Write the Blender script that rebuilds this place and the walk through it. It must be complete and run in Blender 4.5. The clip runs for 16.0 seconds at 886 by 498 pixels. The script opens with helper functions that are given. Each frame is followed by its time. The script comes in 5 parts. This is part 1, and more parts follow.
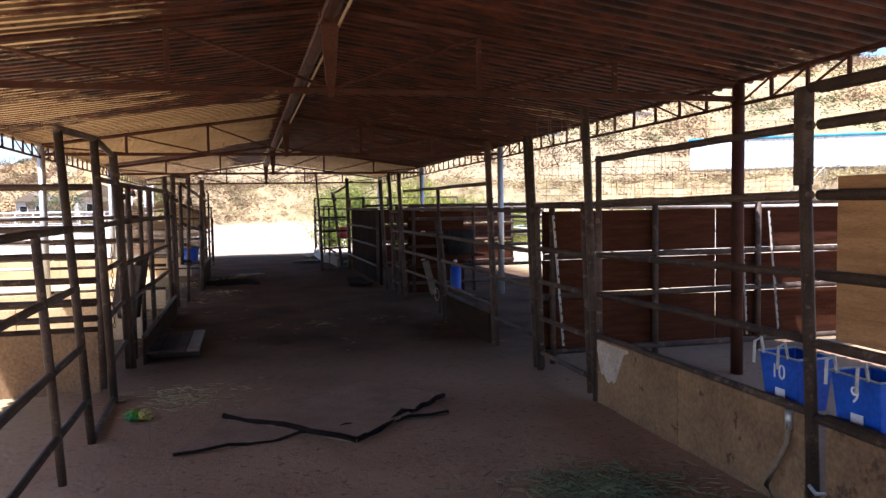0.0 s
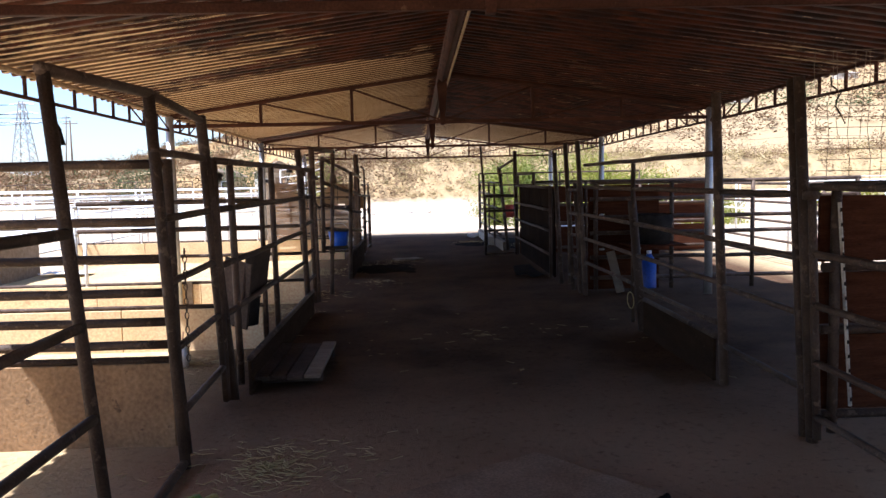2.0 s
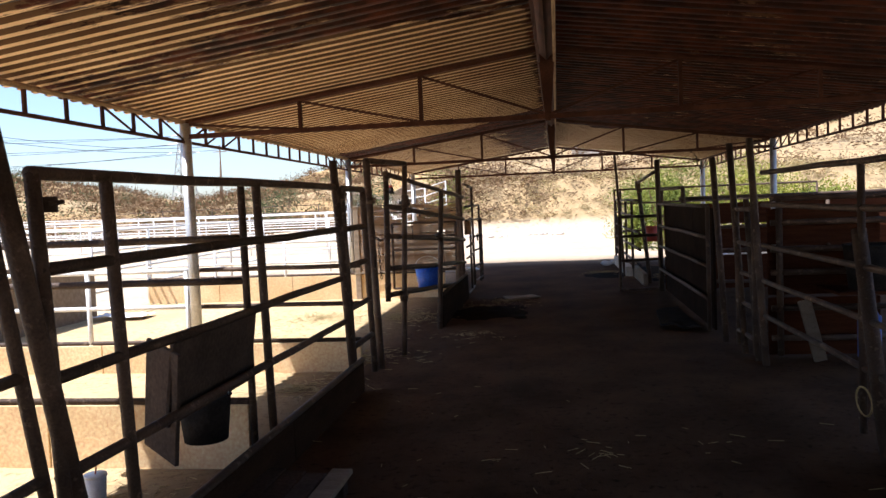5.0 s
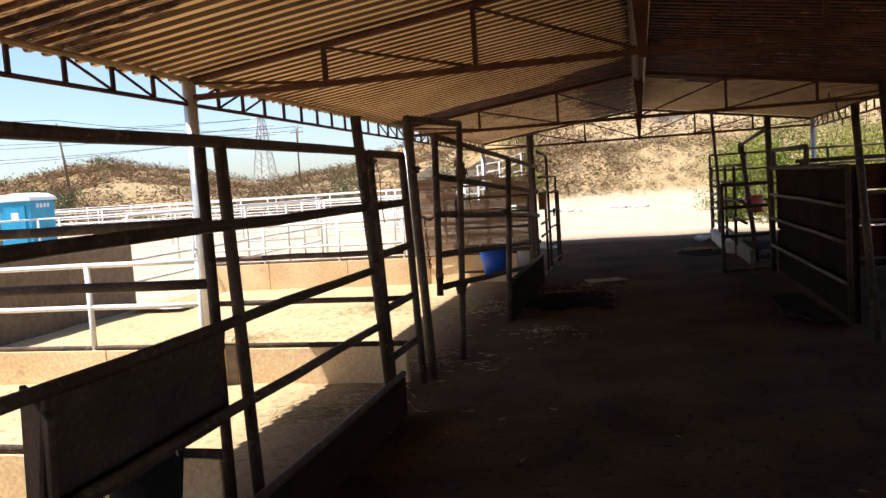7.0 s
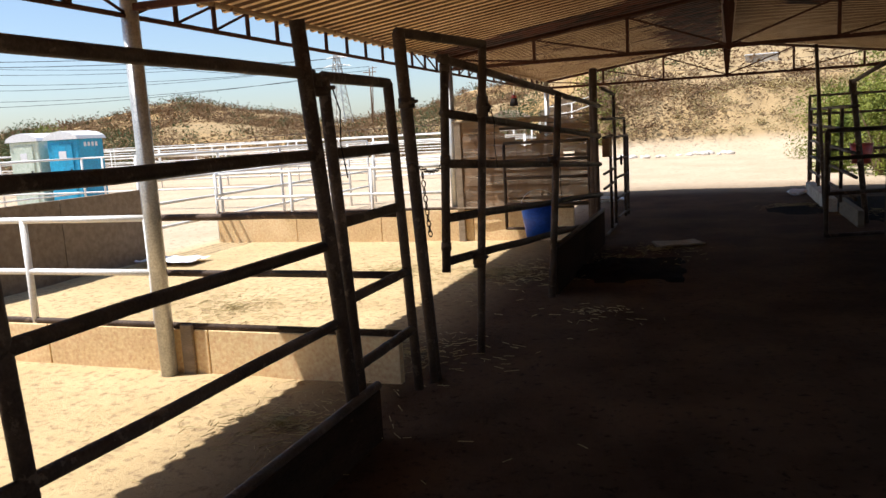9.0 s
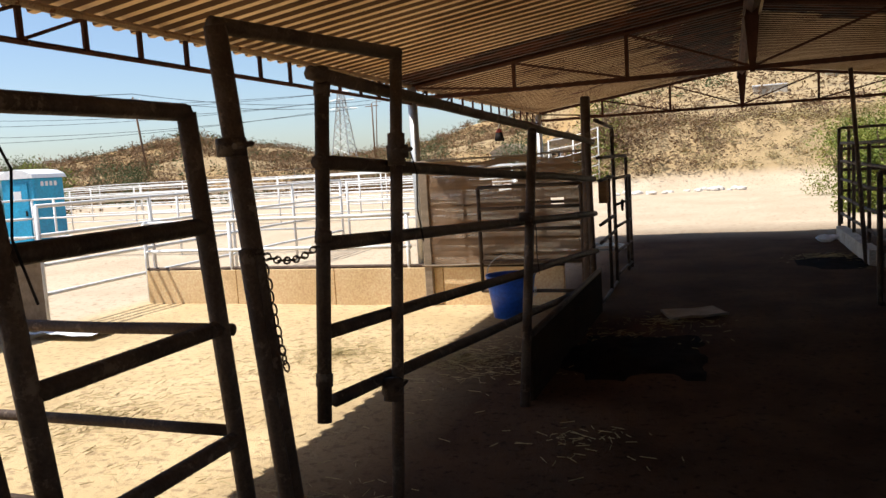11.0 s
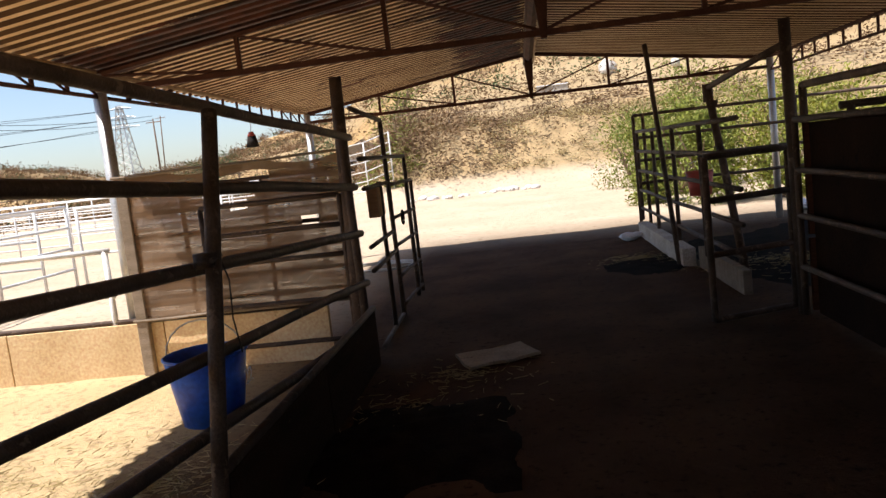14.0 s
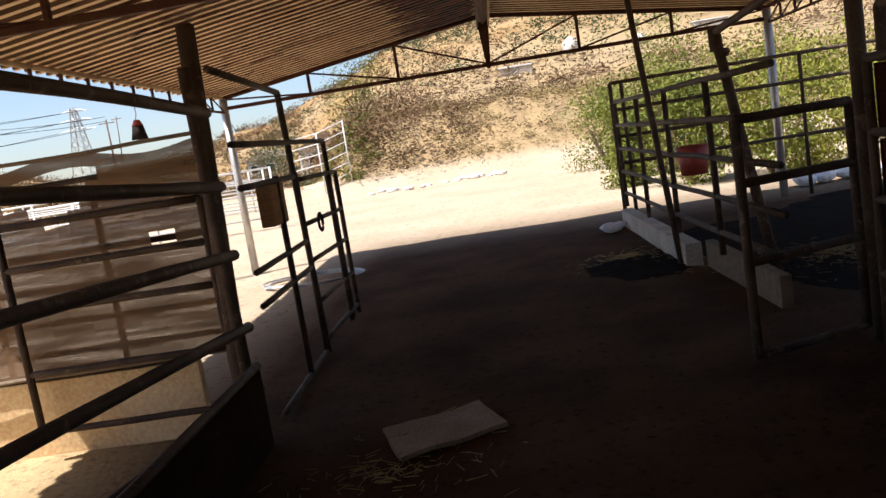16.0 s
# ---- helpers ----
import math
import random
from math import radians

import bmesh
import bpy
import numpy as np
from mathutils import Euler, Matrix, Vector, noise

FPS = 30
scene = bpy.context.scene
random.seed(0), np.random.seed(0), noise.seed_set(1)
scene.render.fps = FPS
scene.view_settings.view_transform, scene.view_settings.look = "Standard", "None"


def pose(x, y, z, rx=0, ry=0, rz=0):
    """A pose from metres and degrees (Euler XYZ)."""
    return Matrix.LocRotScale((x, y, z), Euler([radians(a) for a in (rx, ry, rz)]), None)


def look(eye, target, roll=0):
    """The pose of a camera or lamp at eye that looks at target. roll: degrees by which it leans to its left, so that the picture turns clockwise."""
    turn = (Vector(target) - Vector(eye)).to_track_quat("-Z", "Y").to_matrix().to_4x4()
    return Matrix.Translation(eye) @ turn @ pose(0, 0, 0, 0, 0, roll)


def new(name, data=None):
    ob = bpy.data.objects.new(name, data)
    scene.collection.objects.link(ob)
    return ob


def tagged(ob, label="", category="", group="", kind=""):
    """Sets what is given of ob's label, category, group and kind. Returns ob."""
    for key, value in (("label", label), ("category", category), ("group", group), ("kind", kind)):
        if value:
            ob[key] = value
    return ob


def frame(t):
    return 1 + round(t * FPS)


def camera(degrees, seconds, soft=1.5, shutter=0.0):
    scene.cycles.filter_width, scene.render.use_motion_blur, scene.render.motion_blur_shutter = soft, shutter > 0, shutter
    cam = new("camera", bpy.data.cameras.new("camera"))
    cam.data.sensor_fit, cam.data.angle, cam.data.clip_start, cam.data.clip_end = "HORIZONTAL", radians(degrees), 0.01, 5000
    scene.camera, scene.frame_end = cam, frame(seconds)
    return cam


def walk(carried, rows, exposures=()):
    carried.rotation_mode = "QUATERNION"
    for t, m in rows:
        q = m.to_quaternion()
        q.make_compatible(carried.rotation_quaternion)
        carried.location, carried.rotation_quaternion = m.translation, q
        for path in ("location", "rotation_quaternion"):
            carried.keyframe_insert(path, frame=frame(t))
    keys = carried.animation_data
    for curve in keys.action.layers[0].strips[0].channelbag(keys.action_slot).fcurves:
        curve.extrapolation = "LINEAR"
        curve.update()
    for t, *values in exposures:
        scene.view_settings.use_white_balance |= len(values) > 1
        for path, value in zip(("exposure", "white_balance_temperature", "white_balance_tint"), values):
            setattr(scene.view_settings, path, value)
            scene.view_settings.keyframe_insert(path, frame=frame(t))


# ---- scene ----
cam = camera(59.1, 16.0)
PATH = [
    (0, (-0.7, -4.746, 1.638), (-0.212, -2.81, 1.521), -0.9),
    (0.5, (-0.594, -4.135, 1.655), (-0.191, -2.18, 1.528), -1.1),
    (1, (-0.433, -3.551, 1.637), (-0.149, -1.576, 1.504), -0.4),
    (1.5, (-0.351, -2.934, 1.652), (-0.192, -0.946, 1.496), -0.9),
    (2, (-0.396, -2.33, 1.69), (-0.33, -0.339, 1.514), -1.2),
    (2.5, (-0.295, -1.798, 1.707), (-0.293, 0.194, 1.528), -1.4),
    (3, (-0.248, -1.238, 1.69), (-0.264, 0.755, 1.528), -2.0),
    (3.5, (-0.146, -0.58, 1.69), (-0.195, 1.415, 1.566), -1.9),
    (4, (-0.121, -0.02, 1.734), (-0.205, 1.976, 1.628), -2.6),
    (4.5, (-0.01, 0.387, 1.722), (-0.175, 2.378, 1.616), -1.8),
    (5, (0.054, 0.884, 1.69), (-0.238, 2.86, 1.574), -2.4),
    (5.2, (0.056, 1.09, 1.699), (-0.284, 3.057, 1.575), -2.6),
    (7.3, (-0.081, 2.826, 1.619), (-0.593, 4.75, 1.43), -3.4),
    (7.5, (-0.062, 3.003, 1.622), (-0.589, 4.92, 1.411), -2.9),
    (8, (-0.056, 3.345, 1.577), (-0.631, 5.24, 1.297), -3.3),
    (8.2, (-0.051, 3.496, 1.571), (-0.648, 5.381, 1.269), -3.5),
    (10.3, (-0.265, 5.577, 1.592), (-1.048, 7.399, 1.333), -3.5),
    (10.5, (-0.375, 5.742, 1.588), (-1.138, 7.577, 1.357), -4.5),
    (11, (-0.241, 6.321, 1.651), (-0.933, 8.185, 1.436), -3.5),
    (11.5, (-0.338, 6.497, 1.654), (-0.871, 8.42, 1.513), -3.5),
    (12, (-0.308, 6.713, 1.624), (-0.671, 8.676, 1.503), -4.1),
    (12.5, (-0.322, 7.24, 1.599), (-0.512, 9.225, 1.452), -4.7),
    (13, (-0.349, 7.573, 1.59), (-0.49, 9.556, 1.373), -5.5),
    (13.5, (-0.32, 8.108, 1.569), (-0.508, 10.079, 1.292), -6.2),
    (14, (-0.284, 8.623, 1.554), (-0.503, 10.598, 1.322), -6.6),
    (14.5, (-0.302, 9.098, 1.553), (-0.518, 11.076, 1.358), -6.7),
    (15, (-0.22, 9.642, 1.526), (-0.431, 11.619, 1.307), -7.7),
    (15.5, (-0.154, 10.197, 1.476), (-0.348, 12.172, 1.228), -9.0),
    (16, (-0.174, 10.645, 1.45), (-0.326, 12.621, 1.181), -9.1),
]
walk(cam, [(t, look(eye, target, roll)) for t, eye, target, roll in PATH],
     exposures=[(0, 1.68, 5300, 17), (3, 1.32, 5350, 16), (5, 1.25, 5650, 15), (8, 0.95, 6000, 13), (10.5, 0.66, 6000, 10), (12, 0.82, 6050, 13), (16, 0.9, 6100, 15)])

# ---- sky and sun ----
SUN_FROM = Vector((-0.46, -0.22, 1.0)).normalized()
world = bpy.data.worlds.new("sky")
scene.world = world
world.use_nodes = True
wn = world.node_tree
sky = wn.nodes.new("ShaderNodeTexSky")
sky.sky_type, sky.sun_disc = "NISHITA", False
sky.sun_elevation = math.asin(SUN_FROM.z)
sky.sun_rotation = math.atan2(SUN_FROM.x, SUN_FROM.y)
wn.nodes["Background"].inputs["Strength"].default_value = 0.09
wn.links.new(sky.outputs[0], wn.nodes["Background"].inputs["Color"])
sun = new("sun", bpy.data.lights.new("sun", "SUN"))
sun.data.energy, sun.data.angle, sun.data.color = 5.0, radians(0.5), (1.0, 0.95, 0.86)
sun.matrix_world = look(SUN_FROM * 50, (0, 0, 0))


# ---- materials ----
def surface(name, a, b, scale=4.0, rough=0.8, metal=0.0, bump=0.3, fine=60.0, c=None, spots=0.58, stretch=(1, 1, 1), depth=0.01, vary=0.0):
    """A material in two tones at one scale, grain at a finer one, and spots of a third tone."""
    m = bpy.data.materials.new(name)
    m.use_nodes = True
    n, k = m.node_tree.nodes, m.node_tree.links
    s = n["Principled BSDF"]
    s.inputs["Roughness"].default_value, s.inputs["Metallic"].default_value = rough, metal
    s.inputs["Specular IOR Level"].default_value = 0.5 if rough < 0.6 else 0.15 if rough < 0.9 else 0.03
    geo = n.new("ShaderNodeNewGeometry")
    mapping = n.new("ShaderNodeMapping")
    mapping.inputs["Scale"].default_value = stretch
    k.new(geo.outputs["Position"], mapping.inputs["Vector"])
    big, small = n.new("ShaderNodeTexNoise"), n.new("ShaderNodeTexNoise")
    for tex, size, det in ((big, scale, 5), (small, fine, 4)):
        tex.inputs["Scale"].default_value, tex.inputs["Detail"].default_value = size, det
        k.new(mapping.outputs[0], tex.inputs["Vector"])
    mix = n.new("ShaderNodeMix")
    mix.data_type = "RGBA"
    mix.inputs[6].default_value, mix.inputs[7].default_value = (*a, 1), (*b, 1)
    ramp = n.new("ShaderNodeMapRange")
    ramp.inputs[1].default_value, ramp.inputs[2].default_value = 0.35, 0.65
    k.new(big.outputs[0], ramp.inputs[0])
    k.new(ramp.outputs[0], mix.inputs[0])
    out = mix.outputs[2]
    grain = n.new("ShaderNodeMix")
    grain.data_type, grain.blend_type = "RGBA", "OVERLAY"
    grain.inputs[0].default_value = 0.55
    k.new(out, grain.inputs[6])
    k.new(small.outputs[0], grain.inputs[7])
    out = grain.outputs[2]
    if c:
        third = n.new("ShaderNodeTexNoise")
        third.inputs["Scale"].default_value, third.inputs["Detail"].default_value = scale * 2.7, 8
        third.inputs["Roughness"].default_value = 0.7
        k.new(mapping.outputs[0], third.inputs["Vector"])
        edge = n.new("ShaderNodeMapRange")
        edge.inputs[1].default_value, edge.inputs[2].default_value = spots, spots + 0.05
        k.new(third.outputs[0], edge.inputs[0])
        spot = n.new("ShaderNodeMix")
        spot.data_type = "RGBA"
        k.new(edge.outputs[0], spot.inputs[0])
        k.new(out, spot.inputs[6])
        spot.inputs[7].default_value = (*c, 1)
        out = spot.outputs[2]
    if vary:
        info = n.new("ShaderNodeObjectInfo")
        lift = n.new("ShaderNodeMapRange")
        lift.inputs[3].default_value, lift.inputs[4].default_value = 1 - vary, 1 + vary
        k.new(info.outputs["Random"], lift.inputs[0])
        hsv = n.new("ShaderNodeHueSaturation")
        k.new(lift.outputs[0], hsv.inputs["Value"])
        k.new(out, hsv.inputs["Color"])
        out = hsv.outputs[0]
    k.new(out, s.inputs["Base Color"])
    bp = n.new("ShaderNodeBump")
    bp.inputs["Strength"].default_value, bp.inputs["Distance"].default_value = bump, depth
    k.new(small.outputs[0], bp.inputs["Height"])
    k.new(bp.outputs[0], s.inputs["Normal"])
    return m


RUST = surface("rusty_pipe", (0.055, 0.036, 0.026), (0.10, 0.068, 0.048), 5, 0.62, 0.1, 0.4, 90, (0.155, 0.11, 0.078), 0.57, vary=0.25)
STEEL = surface("galvanised_pipe", (0.42, 0.41, 0.39), (0.55, 0.54, 0.51), 6, 0.45, 0.6, 0.2, 80, (0.25, 0.15, 0.09), 0.66, vary=0.1)
WHITE = surface("white_pipe", (0.72, 0.71, 0.68), (0.6, 0.58, 0.54), 3, 0.5, 0.0, 0.2, 60, (0.35, 0.26, 0.2), 0.68, vary=0.1)
TRUSS = surface("primer_steel", (0.05, 0.019, 0.012), (0.085, 0.035, 0.02), 4, 0.7, 0.1, 0.3, 70, (0.17, 0.10, 0.06), 0.64, vary=0.15)
PALEPAINT = surface("pale_paint", (0.40, 0.29, 0.17), (0.30, 0.20, 0.11), 4, 0.75, 0.0, 0.3, 70, (0.14, 0.06, 0.03), 0.6)
PLY = surface("plywood", (0.36, 0.20, 0.085), (0.25, 0.13, 0.055), 2.5, 0.75, 0, 0.4, 40, (0.16, 0.10, 0.06), 0.62, (1, 1, 9), vary=0.2)
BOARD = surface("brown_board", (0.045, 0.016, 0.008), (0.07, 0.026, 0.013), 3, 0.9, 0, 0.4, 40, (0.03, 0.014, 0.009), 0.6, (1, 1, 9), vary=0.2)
DIRTYPLY = surface("dirty_plywood", (0.27, 0.165, 0.082), (0.19, 0.115, 0.06), 2.2, 0.85, 0, 0.4, 40, (0.10, 0.06, 0.034), 0.6, vary=0.1)
CREAM = surface("cream_wall", (0.74, 0.54, 0.30), (0.62, 0.43, 0.22), 1.6, 0.85, 0, 0.3, 40, (0.50, 0.33, 0.17), 0.63, vary=0.08)
CONCRETE = surface("concrete", (0.55, 0.50, 0.42), (0.42, 0.37, 0.30), 2.5, 0.9, 0, 0.4, 50, (0.30, 0.24, 0.18), 0.62)
BLUE = surface("blue_plastic", (0.02, 0.10, 0.50), (0.015, 0.075, 0.40), 6, 0.4, 0, 0.1, 40, (0.10, 0.15, 0.35), 0.66)
BLACK = surface("black_rubber", (0.018, 0.016, 0.015), (0.035, 0.03, 0.026), 6, 0.9, 0, 0.3, 60)
RED = surface("red_plastic", (0.35, 0.05, 0.03), (0.28, 0.04, 0.025), 6, 0.5, 0, 0.1, 40)
PAINTWHITE = surface("white_print", (0.75, 0.75, 0.75), (0.65, 0.65, 0.66), 20, 0.6, 0, 0.1, 90)
MAT = surface("rubber_mat", (0.24, 0.155, 0.10), (0.30, 0.20, 0.135), 4, 0.9, 0, 0.4, 70)
MATGREY = surface("dusty_grey_mat", (0.37, 0.315, 0.235), (0.28, 0.235, 0.17), 5, 0.95, 0, 0.5, 60, (0.12, 0.09, 0.065), 0.62)
MATEDGE = surface("rubber_mat_edge", (0.012, 0.009, 0.008), (0.025, 0.018, 0.015), 8, 0.9, 0, 0.5, 70)
WOODGREY = surface("weathered_wood", (0.27, 0.21, 0.15), (0.20, 0.15, 0.10), 3, 0.85, 0, 0.5, 40, (0.12, 0.08, 0.05), 0.62, (1, 5, 5), vary=0.2)
POLE = surface("wooden_pole", (0.22, 0.15, 0.10), (0.15, 0.10, 0.07), 4, 0.9, 0, 0.3, 50)
LEAF = surface("green_leaf", (0.10, 0.13, 0.022), (0.19, 0.20, 0.03), 1.5, 0.6, 0, 0.1, 30)
LEAFDARK = surface("dark_leaf", (0.05, 0.075, 0.025), (0.08, 0.095, 0.04), 1.2, 0.7, 0, 0.1, 30)
BRUSH = surface("dry_brush", (0.13, 0.082, 0.05), (0.23, 0.15, 0.08), 0.5, 0.9, 0, 0.1, 20)
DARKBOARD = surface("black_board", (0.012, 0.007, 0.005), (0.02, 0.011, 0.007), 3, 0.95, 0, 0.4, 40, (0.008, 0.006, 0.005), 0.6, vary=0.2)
# far darker tone than the dirty plywood, for the kickboards further in
DARKPLY = surface("dark_plywood", (0.045, 0.026, 0.015), (0.03, 0.018, 0.011), 2.2, 0.9, 0, 0.5, 40, (0.085, 0.053, 0.03), 0.63, (1, 1, 4), vary=0.15)
PLASTER = surface("peeled_coating", (0.52, 0.44, 0.34), (0.42, 0.34, 0.25), 6, 0.9, 0, 0.4, 60, (0.25, 0.18, 0.11), 0.62)
STRAW = surface("straw", (0.42, 0.33, 0.16), (0.33, 0.26, 0.12), 3, 0.8, 0, 0.1, 60)
HAY = surface("green_hay", (0.13, 0.15, 0.075), (0.19, 0.18, 0.09), 3, 0.8, 0, 0.1, 60)
ROCK = surface("pale_rock", (0.62, 0.57, 0.50), (0.50, 0.45, 0.38), 2, 0.9, 0, 0.4, 20)


def roof_material(name, light, deep):
    """Corrugated steel: cream paint that has peeled off to brown rust in strips and flakes."""
    m = bpy.data.materials.new(name)
    m.use_nodes = True
    n, k = m.node_tree.nodes, m.node_tree.links
    s = n["Principled BSDF"]
    s.inputs["Roughness"].default_value, s.inputs["Specular IOR Level"].default_value = 0.6, 0.2
    geo = n.new("ShaderNodeNewGeometry")

    def tex(size, stretch, det=6, rough=0.6):
        mp, t = n.new("ShaderNodeMapping"), n.new("ShaderNodeTexNoise")
        mp.inputs["Scale"].default_value = stretch
        t.inputs["Scale"].default_value, t.inputs["Detail"].default_value, t.inputs["Roughness"].default_value = size, det, rough
        k.new(geo.outputs["Position"], mp.inputs["Vector"])
        k.new(mp.outputs[0], t.inputs["Vector"])
        return t.outputs[0]

    def math_node(op, a, b):
        t = n.new("ShaderNodeMath")
        t.operation = op
        for i, v in enumerate((a, b)):
            if isinstance(v, (int, float)):
                t.inputs[i].default_value = v
            else:
                k.new(v, t.inputs[i])
        return t.outputs[0]

    def span(v, lo, hi, a=0.0, b=1.0):
        t = n.new("ShaderNodeMapRange")
        t.interpolation_type = "SMOOTHSTEP"
        for i, x in enumerate((lo, hi, a, b)):
            t.inputs[i + 1].default_value = x
        k.new(v, t.inputs[0])
        return t.outputs[0]

    sep = n.new("ShaderNodeSeparateXYZ")
    k.new(geo.outputs["Position"], sep.inputs[0])
    x, y = sep.outputs[0], sep.outputs[1]
    wander = math_node("MULTIPLY", math_node("SUBTRACT", tex(0.5, (1, 1, 1), 3), 0.5), 4.0)
    along = math_node("ADD", y, wander)
    # west sheets between the second and third truss kept their paint, away from the ridge
    west = span(x, -0.3, 0.1, 1, 0)
    kept = math_node("MULTIPLY", west, math_node("MULTIPLY", span(along, 6.6, 7.6), span(along, 13.4, 14.6, 1, 0)))
    north = span(along, 15.2, 16.4)
    near_ridge = span(math_node("ADD", math_node("ABSOLUTE", x, 0.0), math_node("MULTIPLY", wander, 0.35)), 0.5, 1.5, 1, 0)
    flakes = math_node("ADD", math_node("MULTIPLY", tex(1.5, (0.8, 7, 1), 10, 0.78), 0.64), math_node("MULTIPLY", tex(6.0, (0.6, 6, 1), 7, 0.75), 0.36))
    bias = math_node("ADD", math_node("MULTIPLY", kept, -0.3), math_node("MULTIPLY", near_ridge, 0.16))
    east = span(x, -0.3, 0.1, 0, 1)
    bias = math_node("ADD", bias, math_node("MULTIPLY", math_node("MULTIPLY", west, span(along, 6.0, 7.0, 1, 0)), -0.06))
    bias = math_node("ADD", bias, math_node("SUBTRACT", math_node("MULTIPLY", east, 0.055), math_node("MULTIPLY", north, 0.07)))
    bias = math_node("ADD", bias, math_node("MULTIPLY", math_node("MULTIPLY", north, east), -0.26))
    south = span(along, 6.0, 7.0, 1, 0)
    # towards the ridge the south sheets have lost nearly all their paint, in bands along the roof
    inner = span(math_node("ADD", math_node("ABSOLUTE", x, 0.0), math_node("MULTIPLY", wander, 0.5)), 0.9, 3.2, 1, 0)
    bias = math_node("ADD", bias, math_node("MULTIPLY", math_node("MULTIPLY", south, inner), 0.11))
    bands = math_node("MULTIPLY", math_node("SUBTRACT", tex(0.35, (0.5, 1.6, 1), 3), 0.5), 0.5)
    bias = math_node("ADD", bias, math_node("MULTIPLY", bands, south))
    # rust that has spread from the third truss
    bias = math_node("ADD", bias, math_node("MULTIPLY", math_node("MULTIPLY", span(y, 14.25, 14.8), span(y, 15.1, 15.5, 1, 0)), 0.3))
    worn = span(math_node("ADD", flakes, bias), 0.468, 0.485)
    paint = n.new("ShaderNodeMix")
    paint.data_type = "RGBA"
    k.new(span(tex(1.3, (1, 1, 1)), 0.35, 0.65), paint.inputs[0])
    paint.inputs[6].default_value, paint.inputs[7].default_value = (*light, 1), (*deep, 1)
    rust = n.new("ShaderNodeMix")
    rust.data_type = "RGBA"
    k.new(span(tex(3.0, (1, 3, 1)), 0.35, 0.7), rust.inputs[0])
    rust.inputs[6].default_value, rust.inputs[7].default_value = (0.018, 0.006, 0.003, 1), (0.11, 0.03, 0.011, 1)
    mix = n.new("ShaderNodeMix")
    mix.data_type = "RGBA"
    k.new(worn, mix.inputs[0])
    k.new(paint.outputs[2], mix.inputs[6])
    k.new(rust.outputs[2], mix.inputs[7])
    k.new(mix.outputs[2], s.inputs["Base Color"])
    bp = n.new("ShaderNodeBump")
    bp.inputs["Strength"].default_value, bp.inputs["Distance"].default_value = 0.4, 0.004
    k.new(worn, bp.inputs["Height"])
    k.new(bp.outputs[0], s.inputs["Normal"])
    return m


